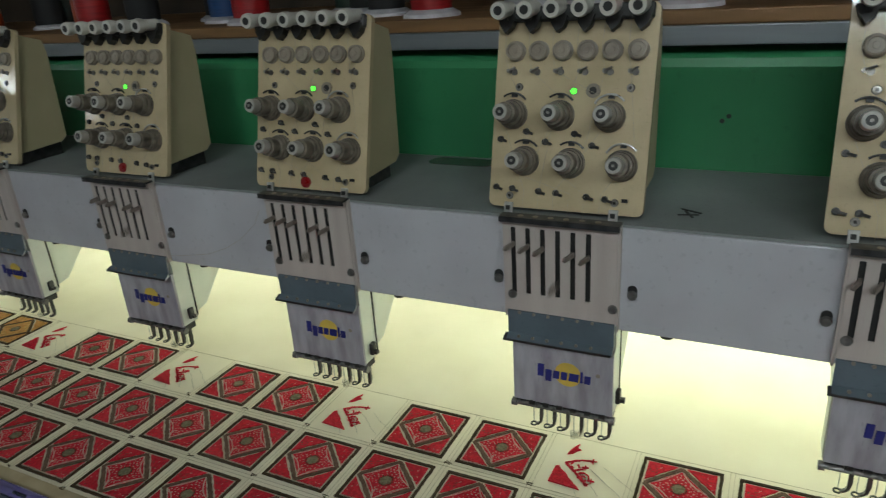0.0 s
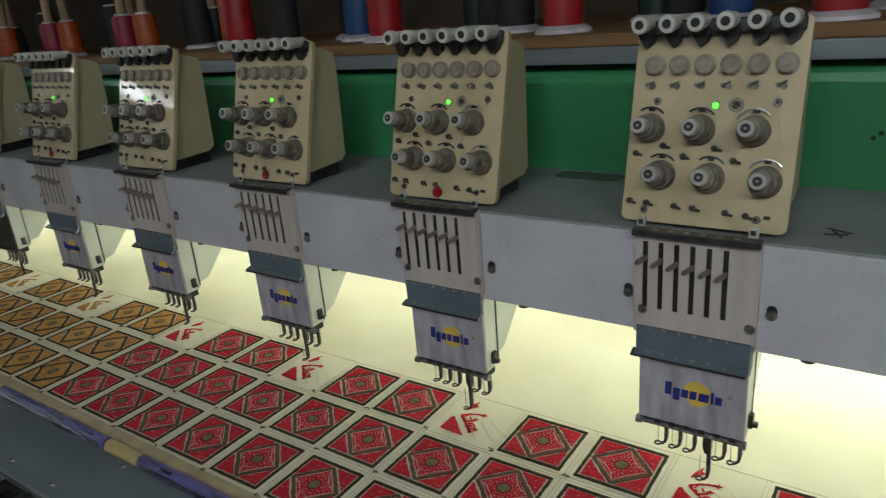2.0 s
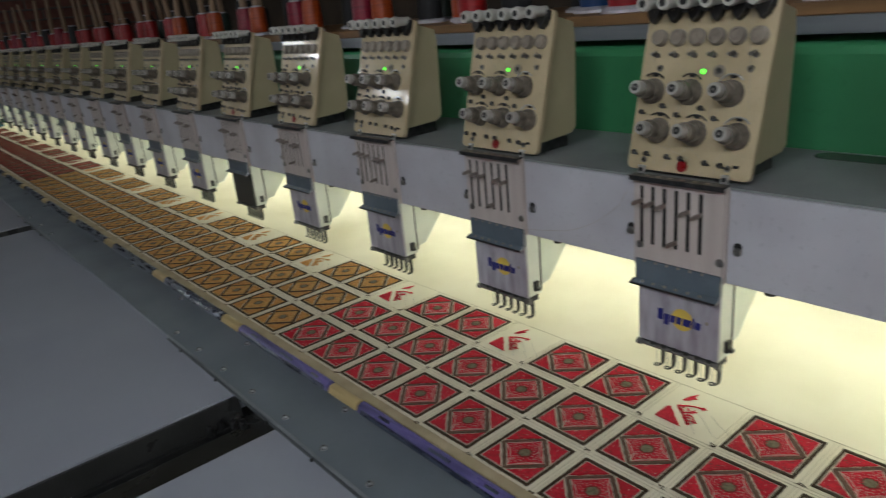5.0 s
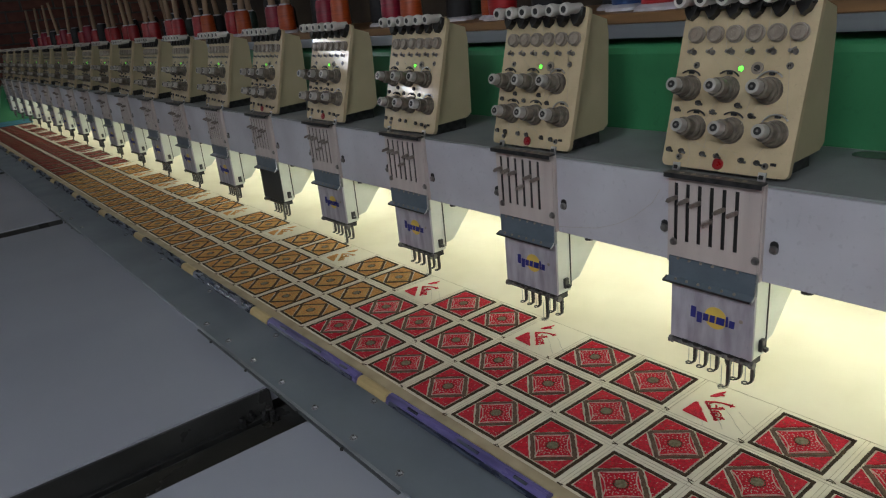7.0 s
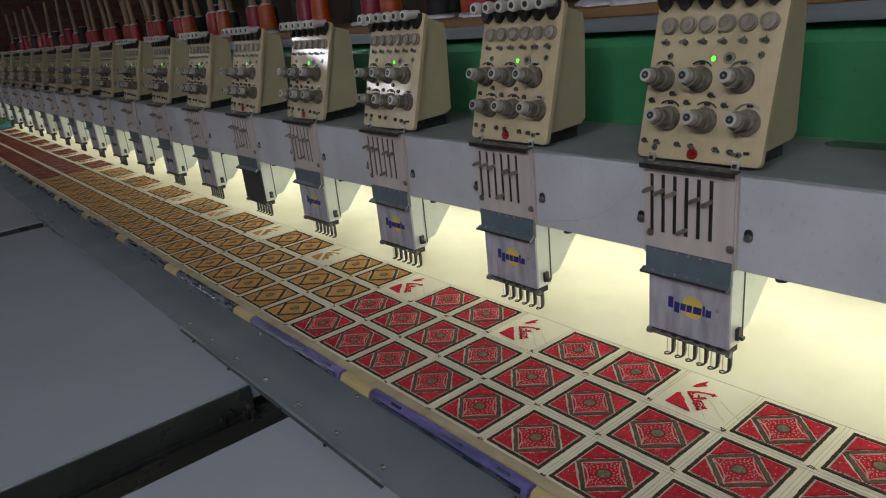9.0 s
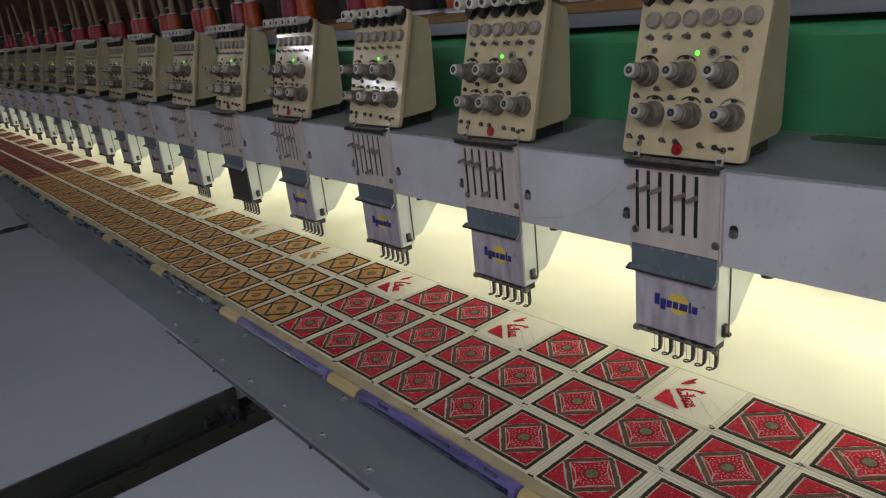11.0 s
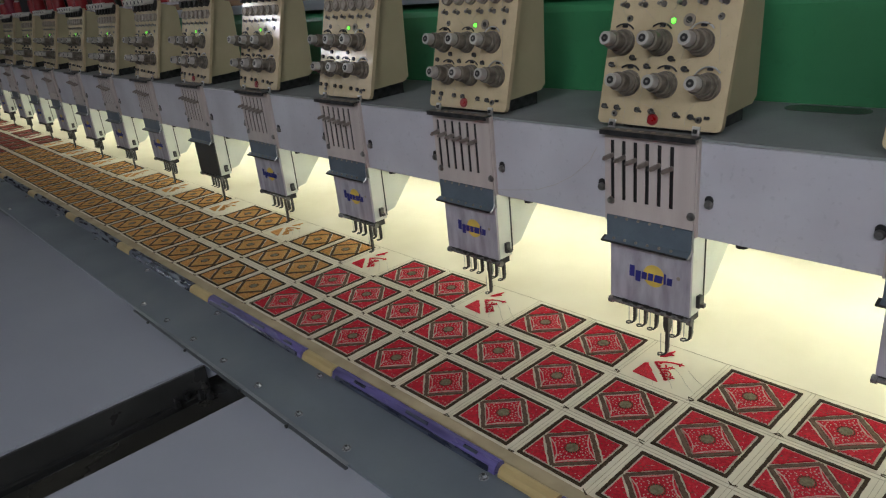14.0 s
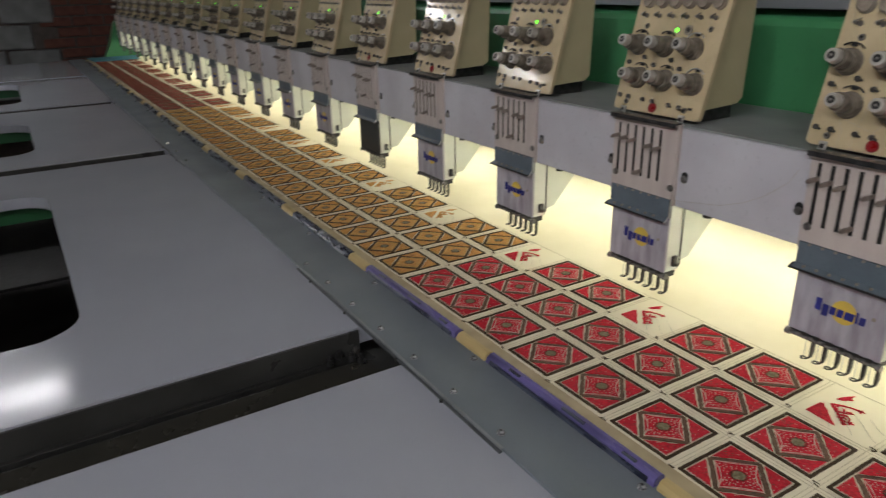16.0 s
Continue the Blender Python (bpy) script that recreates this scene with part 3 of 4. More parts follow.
        for du, da in ((0.0135, -0.42), (0.0135, 0.42), (0.0145, -0.14), (0.0145, 0.14), (0.0180, -0.2), (0.0180, 0.2), (0.0175, 0.0), (0.0212, 0.0)):
            bead(du * math.cos(b0 + da), du * math.sin(b0 + da), r.uniform(0.0005, 0.0008))
    for k in range(18):
        a, u = r.uniform(0, 2 * math.pi), r.uniform(0.0115, 0.0205)
        x, y = u * math.cos(a), u * math.sin(a)
        if abs(x) + abs(y) < 0.0215:
            bead(x, y, r.uniform(0.0004, 0.0007))
    med = finish("medallion", bm, [M_OLIVE, light, M_BORDER])
    return field, frame_mesh, med


KINDS = {"red": motif_meshes(M_RED, M_CREAM, M_BROWN), "orange": motif_meshes(M_ORANGE, M_GOLD, M_DEEPBROWN), "dark red": motif_meshes(M_DARKRED, M_ROSE, M_DEEPBROWN)}
rnd = random.Random(7)
for col in range(-53, 12):
    kind = "red" if col >= -6 else "orange" if col > -28 else "dark red"
    for row in range(3):
        if row == 0 and col % 3 == 0:
            continue
        field, frame_mesh, med = KINDS[kind]
        m = T(col * COL + rnd.uniform(-0.0006, 0.0006), -row * ROW - SIDE + rnd.uniform(-0.0006, 0.0006), 0.0003) @ pose(0, 0, 0, 0, 0, rnd.uniform(-0.6, 0.6))
        ob = same("motif", field, cloth, m, f"{kind} embroidered square motif")
        same("motif_border", frame_mesh, ob, None, "dark brown stitched border")
        same("medallion", med, ob, None, "olive round centre")

# half-done motifs under the needles
def begun_mesh(thread):
    bm = bmesh.new()
    r = random.Random(3)

    def at(u, v):
        return (u * SIDE, v * SIDE)

    def line(pts, width):
        for a, b in zip(pts, pts[1:]):
            ragged(bm, at(*a), at(*b), width, 0.0, 0.0011, 0, r, 5, 0.3)
    # the finished corner triangle with a worn long side
    edge = [(0.54 - 0.38 * k / 8 + r.uniform(-0.012, 0.012), 0.06 + 0.36 * k / 8 + r.uniform(-0.012, 0.012)) for k in range(9)]
    prism(bm, [at(0.11, 0.09)] + [at(*q) for q in edge] + [at(0.12, 0.40)], 0.0, 0.0012)
    # a quarter of the middle diamond: outline and open lattice of stitches
    a, b, c = Vector((0.23, 0.52)), Vector((0.43, 0.64)), Vector((0.60, 0.16))
    line([(0.23, 0.52), (0.33, 0.585), (0.43, 0.64), (0.57, 0.66)], 0.0017)
    line([(0.23, 0.52), (0.36, 0.40), (0.50, 0.27), (0.60, 0.17)], 0.0022)
    for i in range(7):
        for k in range(7 - i):
            q = c.lerp(a, (i + 0.5) / 7).lerp(c.lerp(b, (i + 0.5) / 7), (k + 0.3) / (7 - i))
            t, l = r.choice((0.5, 1.2, 2.2, 2.7)), r.uniform(0.016, 0.036)
            if r.random() < 0.8:
                line([(q.x - l * math.cos(t), q.y - l * math.sin(t)), (q.x + l * math.cos(t), q.y + l * math.sin(t))], r.uniform(0.0010, 0.0020))
    # small crosses beside it
    for u, v in ((0.57, 0.66), (0.63, 0.27), (0.50, 0.50)):
        line([(u - 0.045, v), (u + 0.045, v + 0.01)], 0.0012)
        line([(u + 0.005, v - 0.045), (u - 0.005, v + 0.045)], 0.0012)
    line([(0.50, 0.40), (0.58, 0.36), (0.60, 0.28)], 0.0012)
    # a wing of stitches at the top
    prism(bm, [at(0.20, 0.69), at(0.27, 0.73), at(0.31, 0.80), at(0.36, 0.84), at(0.30, 0.86), at(0.31, 0.96), at(0.25, 0.86), at(0.22, 0.78)], 0.0, 0.0011)
    return finish("begun_motif", bm, thread)


BEGUN = {"red": begun_mesh(M_RED), "orange": begun_mesh(M_ORANGE), "dark red": begun_mesh(M_DARKRED)}
for h in HEADS:
    col = 3 * h
    kind = "red" if col >= -6 else "orange" if col > -28 else "dark red"
    same("begun_motif", BEGUN[kind], cloth, T(col * COL, -SIDE, 0.0003), f"half-stitched {kind} motif")

# pencil guide lines, thread ends
bm = bmesh.new()
quad_strip(bm, (X0 + 0.2, 0), (1.05, 0), 0.0005, 0.0001, 0.0004)
long_line = finish("guide_line", bm, M_PENCIL)
bm = bmesh.new()
quad_strip(bm, (0, -0.275), (0, 0.008), 0.0005, 0.0001, 0.0004)
cross_line = finish("guide_line", bm, M_PENCIL)
for row in range(3):
    for o in (-0.0022, 0.0024):
        same("guide_line", long_line, cloth, T(0, -row * ROW - SIDE - (ROW - SIDE) / 2 + o, 0), "faint pencil guide line")
same("guide_line", long_line, cloth, T(0, 0.0075, 0), "faint pencil guide line")
for col in range(-53, 12):
    for o in (-0.0018, 0.0024):
        same("guide_line", cross_line, cloth, T(col * COL - (COL - SIDE) / 2 + o, 0, 0), "faint pencil guide line")
bm = bmesh.new()
rnd = random.Random(11)
for col in range(-20, 12):
    for row in range(3):
        x, y = (col + 1) * COL - (COL - SIDE) / 2 + rnd.uniform(-0.002, 0.002), -row * ROW - SIDE - 0.004
        pts = [(x + 0.0035 * math.sin(k * 1.7 + col) * (1 + k * 0.1), y + rnd.uniform(-0.003, 0.003), 0.0008 + 0.0006 * (k % 2)) for k in range(5)]
        sweep(bm, pts, 0.0005, 5)
tagged(part("loose_thread", bm, M_BORDER, cloth, "short dark loose thread ends"), kind="stuff")
bm = bmesh.new()
for h in range(-8, 3):
    x = h * PITCH
    for k in range(4):
        p = [(x + 0.02 + 0.012 * k + 0.004 * j * (1 + 0.4 * k), -0.050 + 0.006 * k - 0.006 * j + rnd.uniform(-0.001, 0.001), 0.0008) for j in range(6)]
        sweep(bm, p, 0.00022, 4)
tagged(part("trailing_thread", bm, M_PALE, cloth, "thin grey trailing threads"), kind="stuff")

# ---- machine beam ----
BZ0, BZ1, BY = 0.171, 0.272, -0.048
beam = thing("machine_beam", "long greywhite machine beam with a green back panel", "machine beam")
slab("beam_front", X0, X1, BY, BY + 0.004, BZ0, BZ1 - 0.002, M_BEAM, beam, bevel=0.0015)
slab("beam_top", X0, X1, BY + 0.0005, 0.135, BZ1 - 0.0015, BZ1 + 0.001, M_BEAMTOP, beam, "dull grey beam top")
slab("beam_under", X0, X1, BY + 0.0045, 0.36, BZ0 + 0.035, BZ1 - 0.002, M_ARM, beam, "white painted underside")
bm = bmesh.new()
prism(bm, [(0.135, BZ1 + 0.0012), (0.135, 0.378), (0.1385, 0.386), (0.150, 0.398), (0.36, 0.398), (0.36, BZ1 + 0.0012)], X0, X1, "x")
part("back_panel", bm, M_GREEN, beam, "glossy green painted steel panel")
slab("edge_strip", X0, X1, 0.124, 0.142, 0.4, 0.4185, M_ALU, beam, "dull aluminium edge strip", bevel=0.001)
# Black sheet that paints the shade in the slit under the edge strip.
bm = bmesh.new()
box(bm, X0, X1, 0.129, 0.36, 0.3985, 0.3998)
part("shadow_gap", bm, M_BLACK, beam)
for k in range(6):
    x0 = X0 + 0.06 + k * 1.03
    bm = bmesh.new()
    cyl(bm, T(x0, 0.262, 0.118) @ pose(0, 0, 0, 0, 90, 0), 0.013, 0.98, seg=14)
    part("bed_tube", bm, M_RIGHTLIGHT if k == 5 else M_BEDLIGHT, beam, "glowing yellowish work-light tube", True)
    bm = bmesh.new()
    box(bm, x0 - 0.01, x0 + 0.99, 0.245, 0.279, 0.136, 0.2055)
    for a in (-0.012, 0.982):
        box(bm, x0 + a, x0 + a + 0.012, 0.250, 0.274, 0.103, 0.137)
    part("lamp_body", bm, M_ARM, beam)
for x in (X0 + 0.02, X1 - 0.02):
    slab("beam_foot", x - 0.03, x + 0.03, 0.36, 0.70, BED, 0.398, M_GREEN, beam, "green painted steel support", bevel=0.003)
bm = bmesh.new()
prism(bm, [(-0.15, BED + 0.001), (0.3, BED + 0.001), (0.3, 0.33), (0.05, 0.33), (-0.06, 0.22), (-0.10, 0.10)], X0 - 0.08, X0 - 0.002, "x")
end = part("end_support", bm, M_GREEN, beam, "green end casting with a round knob")
bm = bmesh.new()
cyl(bm, T(X0 - 0.002, -0.02, 0.13) @ pose(0, 0, 0, 0, 90, 0), 0.028, 0.02)
part("hand_knob", bm, M_BLACK, end, "round black knob", True)
# a dark cable along the beam front, black marks on the beam top
bm = bmesh.new()
sweep(bm, [(-0.21, BY - 0.0012, 0.178), (-0.17, BY - 0.0012, 0.184), (-0.14, BY - 0.0012, 0.189), (-0.11, BY - 0.0012, 0.2), (-0.085, BY - 0.0012, 0.214), (-0.06, BY - 0.0012, 0.235), (-0.05, BY - 0.0015, 0.252)], 0.00022, 5)
part("loose_thread", bm, M_PALE, beam, "thin dark thread stuck to the beam")
bm = bmesh.new()
prism(bm, rounded(0.085, 0.03, 0.0149, 8, 0.125, 0.112), BZ1 + 0.0012, BZ1 + 0.0018)
part("oil_stain", bm, M_OIL, beam, "dark oval oil stain")
bm = bmesh.new()
for a, b in (((0.385, -0.012), (0.402, -0.008)), ((0.39, 0.0), (0.398, -0.016)), ((0.386, 0.005), (0.404, -0.004))):
    quad_strip(bm, a, b, 0.0022, BZ1 + 0.0012, BZ1 + 0.0018)
part("black_mark", bm, M_BLACK, beam)
bm = bmesh.new()
for x, z in ((0.404, 0.325), (0.41, 0.33), (0.56, 0.36)):
    cyl(bm, T(x, 0.1348, z) @ pose(0, 0, 0, 90), 0.0024, 0.0008, seg=10)
part("chipped_paint", bm, M_BLACK, beam)

# ---- one embroidery head ----
S = Matrix(((1, 0, 0, -0.003), (0, 0.264, -0.9645, -0.0423), (0, 0.9645, 0.264, 0.2735), (0, 0, 0, 1)))   # the sloping panel: across, up the slope, out of it
PW, PL = 0.140, 0.182
YF = -0.0545


def build_head():
    h = thing("embroidery_head", "beige six-needle embroidery head with tension knobs and green light", "embroidery head", "heads along the beam")
    # sloping tension panel
    bm = bmesh.new()
    prism(bm, rounded(PW, PL - 0.005, 0.006, 4, 0, PL / 2 + 0.0025), -0.006, 0.0, "z", S)
    panel = part("tension_panel", bm, M_BEIGE, h, "beige glossy plastic tension panel")
    bm = bmesh.new()
    prism(bm, [(-0.0295, 0.290), (0.034, 0.2925), (0.043, 0.299), (0.047, 0.412), (0.044, 0.431), (0.012, 0.441)], -0.066, 0.062, "x")
    part("housing", bm, M_HOUSING, h, "cream painted steel housing")
    bm = bmesh.new()
    box(bm, -0.05, 0.05, -0.026, 0.04, BZ1 + 0.0012, 0.2915)
    part("foot_block", bm, M_DARKSTEEL, h)
    # thread guide tubes at the top
    bm = bmesh.new()
    box(bm, -0.064, 0.066, PL - 0.014, PL - 0.001, 0.0005, 0.008, S, 0.002)
    gb = part("guide_bracket", bm, M_BLACK, h, "black thread guide bracket")
    for k in range(6):
        u = -0.060 + 0.0234 * k
        bm = bmesh.new()
        m = S @ T(u, PL - 0.002, 0.003) @ pose(0, 0, 0, 14, 0, 0)
        lathe(bm, m, [(0.0062, 0), (0.0062, 0.021), (0.0076, 0.0215), (0.0079, 0.026), (0.0069, 0.030)], 20)
        g = part("guide_tube", bm, M_TUBE, h, "white plastic thread guide tube", True)
        bm = bmesh.new()
        cyl(bm, m @ T(0, 0, 0.0301), 0.0039, 0.0003, seg=12)
        part("bore", bm, M_BLACK, g)
        bm = bmesh.new()
        prism(bm, [(u - 0.008, PL - 0.010), (u + 0.008, PL - 0.010), (u + 0.005, PL - 0.019), (u - 0.001, PL - 0.024), (u - 0.006, PL - 0.017)], 0.0005, 0.010, "z", S)
        part("guide_tab", bm, M_BLACK, gb)
    # rollers and studs
    for k in range(6):
        u = -0.0520 + 0.0214 * k
        bm = bmesh.new()
        m = S @ T(u, 0.1435, 0)
        lathe(bm, m, [(0.0088, 0), (0.0088, 0.0026), (0.0070, 0.0030), (0.0070, 0.0038), (0.0082, 0.0042), (0.0080, 0.0066), (0.0070, 0.0072), (0.0060, 0.0072), (0.0055, 0.0060), (0.0028, 0.0060), (0.0024, 0.0066)], 22)
        part("roller", bm, M_ROLLER, panel, "dull grey thread roller", True)
        bm = bmesh.new()
        m = S @ T(u - 0.005, 0.1262, 0)
        cyl(bm, m, 0.0019, 0.005, seg=10)
        cyl(bm, m @ T(0.004, -0.0005, 0), 0.0030, 0.0010, seg=12)
        cyl(bm, m @ T(0, 0, 0.005) @ pose(0, 0, 0, 0, 70, 20), 0.0009, 0.008, seg=6)
        part("thread_stud", bm, M_SCREW, panel)
    # green light, socket, screws
    bm = bmesh.new()
    lathe(bm, S @ T(0.0025, 0.1095, 0), [(0.0026, 0.0), (0.0025, 0.0007), (0.0017, 0.0013), (0.0006, 0.0016)], 16)
    led = part("indicator_light", bm, M_LED, panel, "glowing green light", True)
    bm = bmesh.new()
    lathe(bm, S @ T(0.0025, 0.1095, 0), [(0.0036, 0.0), (0.0034, 0.0005), (0.0027, 0.0005), (0.0027, 0.0001)], 16)
    part("light_collar", bm, M_ROLLER, led, "dull collar round the light", True)
    bm = bmesh.new()
    cyl(bm, S @ T(0.0195, 0.110, 0), 0.0062, 0.0012, seg=16)
    sk = part("socket", bm, M_ROLLER, panel, "", True)
    bm = bmesh.new()
    cyl(bm, S @ T(0.0195, 0.110, 0.0012), 0.0033, 0.0004, seg=12)
    part("socket_hole", bm, M_BLACK, sk)
    for u, v in ((-0.0475, 0.1125), (0.051, 0.1125), (-0.050, 0.0155), (0.0455, 0.0155)):
        bm = bmesh.new()
        cyl(bm, S @ T(u, v, 0), 0.0036, 0.0014, 0.0030, seg=14)
        sc = part("screw", bm, M_SCREW, panel, "", True)
        bm = bmesh.new()
        cyl(bm, S @ T(u, v, 0.0014), 0.0015, 0.0002, seg=6)
        part("screw_slot", bm, M_BLACK, sc)
    # six tension knobs
    for r, v, us in ((0, 0.0885, (-0.0515, -0.0085, 0.0355)), (1, 0.0475, (-0.0380, 0.0040, 0.0490))):
        for k, u in enumerate(us):
            bm = bmesh.new()
            m = S @ T(u, v, 0)
            lathe(bm, m, [(0.0135, 0), (0.0135, 0.002), (0.0105, 0.0021), (0.0105, 0.0035), (0.0132, 0.0036), (0.0122, 0.0063), (0.0098, 0.0064), (0.0098, 0.0079), (0.0118, 0.008), (0.0108, 0.0109), (0.0088, 0.011), (0.0084, 0.0169), (0.0100, 0.017), (0.0094, 0.0231), (0.0072, 0.0232), (0.0072, 0.0251)], 22)
            kn = part("tension_knob", bm, M_KNOB, panel, "greyish ribbed tension knob", True)
            bm = bmesh.new()
            lathe(bm, m, [(0.0070, 0.0252), (0.0074, 0.0264), (0.0068, 0.0345), (0.0061, 0.0352)], 22)
            part("knob_cap", bm, M_KNOBCAP, kn, "pale grey knob cap", True)
            bm = bmesh.new()
            cyl(bm, m @ T(0, 0, 0.0352), 0.0039, 0.0003, seg=14)
            part("knob_bore", bm, M_BLACK, kn)
            bm = bmesh.new()
            cyl(bm, m @ T(0, 0, 0.0355), 0.0013, 0.0006, seg=8)
            part("knob_pin", bm, M_SCREW, kn)
            bm = bmesh.new()
            sweep(bm, [S @ Vector((u + 0.0150 * math.sin(a), v + 0.0035 + 0.0150 * math.cos(a), 0.003)) for a in [x * 0.22 for x in range(-3 if k < 2 else -5, 5)]], 0.0009, 6)
            part("check_spring", bm, M_DARKSTEEL if k < 2 else M_STEEL, panel, "thin wire check spring", True)
            bm = bmesh.new()
            box(bm, u - 0.002, u + 0.003, v + 0.0150, v + 0.0185, 0.0003, 0.003, S)
            part("spring_stop", bm, M_BLACK, panel)
    # small eyelets
    for u, v in ((-0.062, 0.066), (-0.020, 0.065), (0.022, 0.0635), (-0.038, 0.0735), (0.006, 0.073), (-0.0635, 0.0225), (-0.048, 0.022), (-0.023, 0.021), (-0.007, 0.0205), (0.0205, 0.019), (0.037, 0.018)):
        bm = bmesh.new()
        m = S @ T(u, v, 0)
        cyl(bm, m, 0.0030, 0.003, 0.0026, seg=10)
        cyl(bm, m @ T(0, 0, 0.003) @ pose(0, 0, 0, 0, 75, -15), 0.0012, 0.0075, seg=6)
        part("eyelet", bm, M_DARKSTEEL, panel)
    ends = (-0.0515, -0.0085, 0.0355, -0.0380, 0.0040, 0.0490)
    for k in range(6):
        u = -0.054 + 0.0216 * k
        v = 0.0885 if k < 3 else 0.0475
        bm = bmesh.new()
        sweep(bm, [S @ Vector(q) for q in ((u - 0.004, PL - 0.004, 0.012), (u - 0.007, 0.1435, 0.0045), (u - 0.003, 0.1262, 0.005), (ends[k] + 0.011, v + 0.006, 0.0028), (ends[k] - 0.006, v - 0.0120, 0.0028), (-0.036 + 0.0139 * k, 0.021, 0.0032), (-0.036 + 0.0139 * k, 0.001, 0.004))], 0.00015, 4)
        part("thread", bm, M_PALE, panel, "thin thread")
    bm = bmesh.new()
    box(bm, 0.0515, 0.0565, 0.0165, 0.0195, 0.0003, 0.0022, S)
    part("stop_block", bm, M_BLACK, panel)
    bm = bmesh.new()
    cyl(bm, S @ T(-0.004, 0.0125, 0), 0.0062, 0.0018, 0.0056, seg=20)
    part("red_button", bm, M_REDLENS, panel, "round red button", True)
    # needle case with slots
    cx0, cx1, yf = -0.053, 0.050, YF
    bm = bmesh.new()
    slots = [-0.0450 + 0.0139 * k for k in range(6)]
    z0, z1, s0, s1, hw = 0.1800, 0.2745, 0.1985, 0.2640, 0.0024
    box(bm, cx0, cx1, yf, yf + 0.0012, z0, s0)
    box(bm, cx0, cx1, yf, yf + 0.0012, s1, z1)
    prev = cx0
    for s in slots + [None]:
        nxt = cx1 if s is None else s - hw
        box(bm, prev, nxt, yf, yf + 0.0012, s0, s1)
        prev = None if s is None else s + hw
    case = part("needle_case", bm, M_CASE, h, "pinkish beige metal needle case with six slots")
    # Solid black block; its colour gives the shade inside the slots.
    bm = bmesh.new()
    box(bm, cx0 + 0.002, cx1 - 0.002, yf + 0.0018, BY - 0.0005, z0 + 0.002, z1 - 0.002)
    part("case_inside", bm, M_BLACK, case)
    for a in (cx0 - 0.0022, cx1 + 0.0002):
        bm = bmesh.new()
        box(bm, a, a + 0.002, yf + 0.001, BY - 0.0005, z0 - 0.008, z1)
        part("case_side", bm, M_CASE, case)
    bm = bmesh.new()
    box(bm, cx0 - 0.002, cx1 + 0.003, yf - 0.009, yf + 0.003, z1 + 0.0002, z1 + 0.0022)
    box(bm, cx0 - 0.002, cx1 + 0.003, yf - 0.009, yf - 0.0075, z1 - 0.003, z1 + 0.0002)
    strip = part("guide_strip", bm, M_DARKSTEEL, case, "dark perforated thread guide strip")
    for k in range(6):
        bm = bmesh.new()
        cyl(bm, T(-0.036 + 0.0139 * k, yf - 0.0035, z1 + 0.0022), 0.0026, 0.0006, seg=10)
        part("eye_ring", bm, M_ROLLER, strip)
    for a in (-0.050, 0.0455):
        bm = bmesh.new()
        box(bm, a - 0.004, a + 0.004, -0.0010, 0.0095, 0.0003, 0.003, S, 0.0006)
        part("clip", bm, M_STEEL, panel, "bright steel clip")
        bm = bmesh.new()
        box(bm, a - 0.002, a + 0.002, 0.0025, 0.0065, 0.003, 0.0042, S)
        part("clip_nut", bm, M_BLACK, panel)
    for x, z in ((cx0 + 0.006, 0.1965), (cx1 - 0.003, 0.1945)):
        bm = bmesh.new()
        cyl(bm, T(x, yf, z) @ pose(0, 0, 0, 90), 0.0046, 0.0022, 0.0036, seg=14)
        part("case_screw", bm, M_SCREW, case, "", True)
    levers = []
    bm = bmesh.new()
    prism(bm, [(0.001, -0.0022), (0.001, 0.0028), (-0.0098, 0.0002), (-0.0118, -0.0030), (-0.0098, -0.0044)], -0.0010, 0.0010, "y", pose(0, 0, 0, 0, 0, 60))
    box(bm, -0.0012, 0.0012, 0.0, 0.008, -0.002, 0.002)
    lever_mesh = finish("take_up_lever", bm, M_LEVER)
    for k, s in enumerate(slots):
        levers.append(same("take_up_lever", lever_mesh, case, T(s, yf - 0.0005, 0.2475 - 0.0012 * k)))
    # bluegrey bracket with a lip
    bm = bmesh.new()
    prism(bm, [(yf + 0.001, 0.1795), (yf - 0.001, 0.179), (yf - 0.001, 0.1560), (yf - 0.0085, 0.1525), (yf - 0.008, 0.1505), (yf + 0.001, 0.1540)], cx0 + 0.001, cx1 - 0.001, "x")
    br = part("bracket", bm, M_BRACKET, h, "bluegrey folded steel bracket")
    bm = bmesh.new()
    prism(bm, [(yf - 0.0012, 0.1552), (yf - 0.0090, 0.1522), (yf - 0.0088, 0.1500), (yf - 0.0012, 0.1530)], cx0 - 0.002, cx1 - 0.002, "x")
    part("bracket_lip", bm, M_DARKSTEEL, br, "dark folded lip")
    for k in range(6):
        for zz, yy in ((0.1782, yf - 0.001), (0.1548, yf - 0.0050)):
            bm = bmesh.new()
            cyl(bm, T(-0.040 + 0.0139 * k, yy, zz) @ pose(0, 0, 0, 75), 0.0016, 0.0012, seg=8)
            part("rivet", bm, M_ROLLER, br)
    bm = bmesh.new()
    sweep(bm, [(cx1 - 0.0005, yf - 0.0085, 0.1508), (cx1 + 0.001, yf - 0.0055, 0.1545), (cx1 + 0.001, yf - 0.002, 0.159), (cx1 + 0.001, yf - 0.001, 0.179)], 0.0008, 6)
    part("bracket_edge", bm, M_STEEL, br, "", True)
    # plate with the maker's sign as plain shapes
    bm = bmesh.new()
    box(bm, cx0 + 0.004, cx1 - 0.001, yf + 0.0015, yf + 0.0045, 0.0795, 0.1538)
    plate = part("lower_plate", bm, M_PLATE, h, "greyish plastic cover plate")
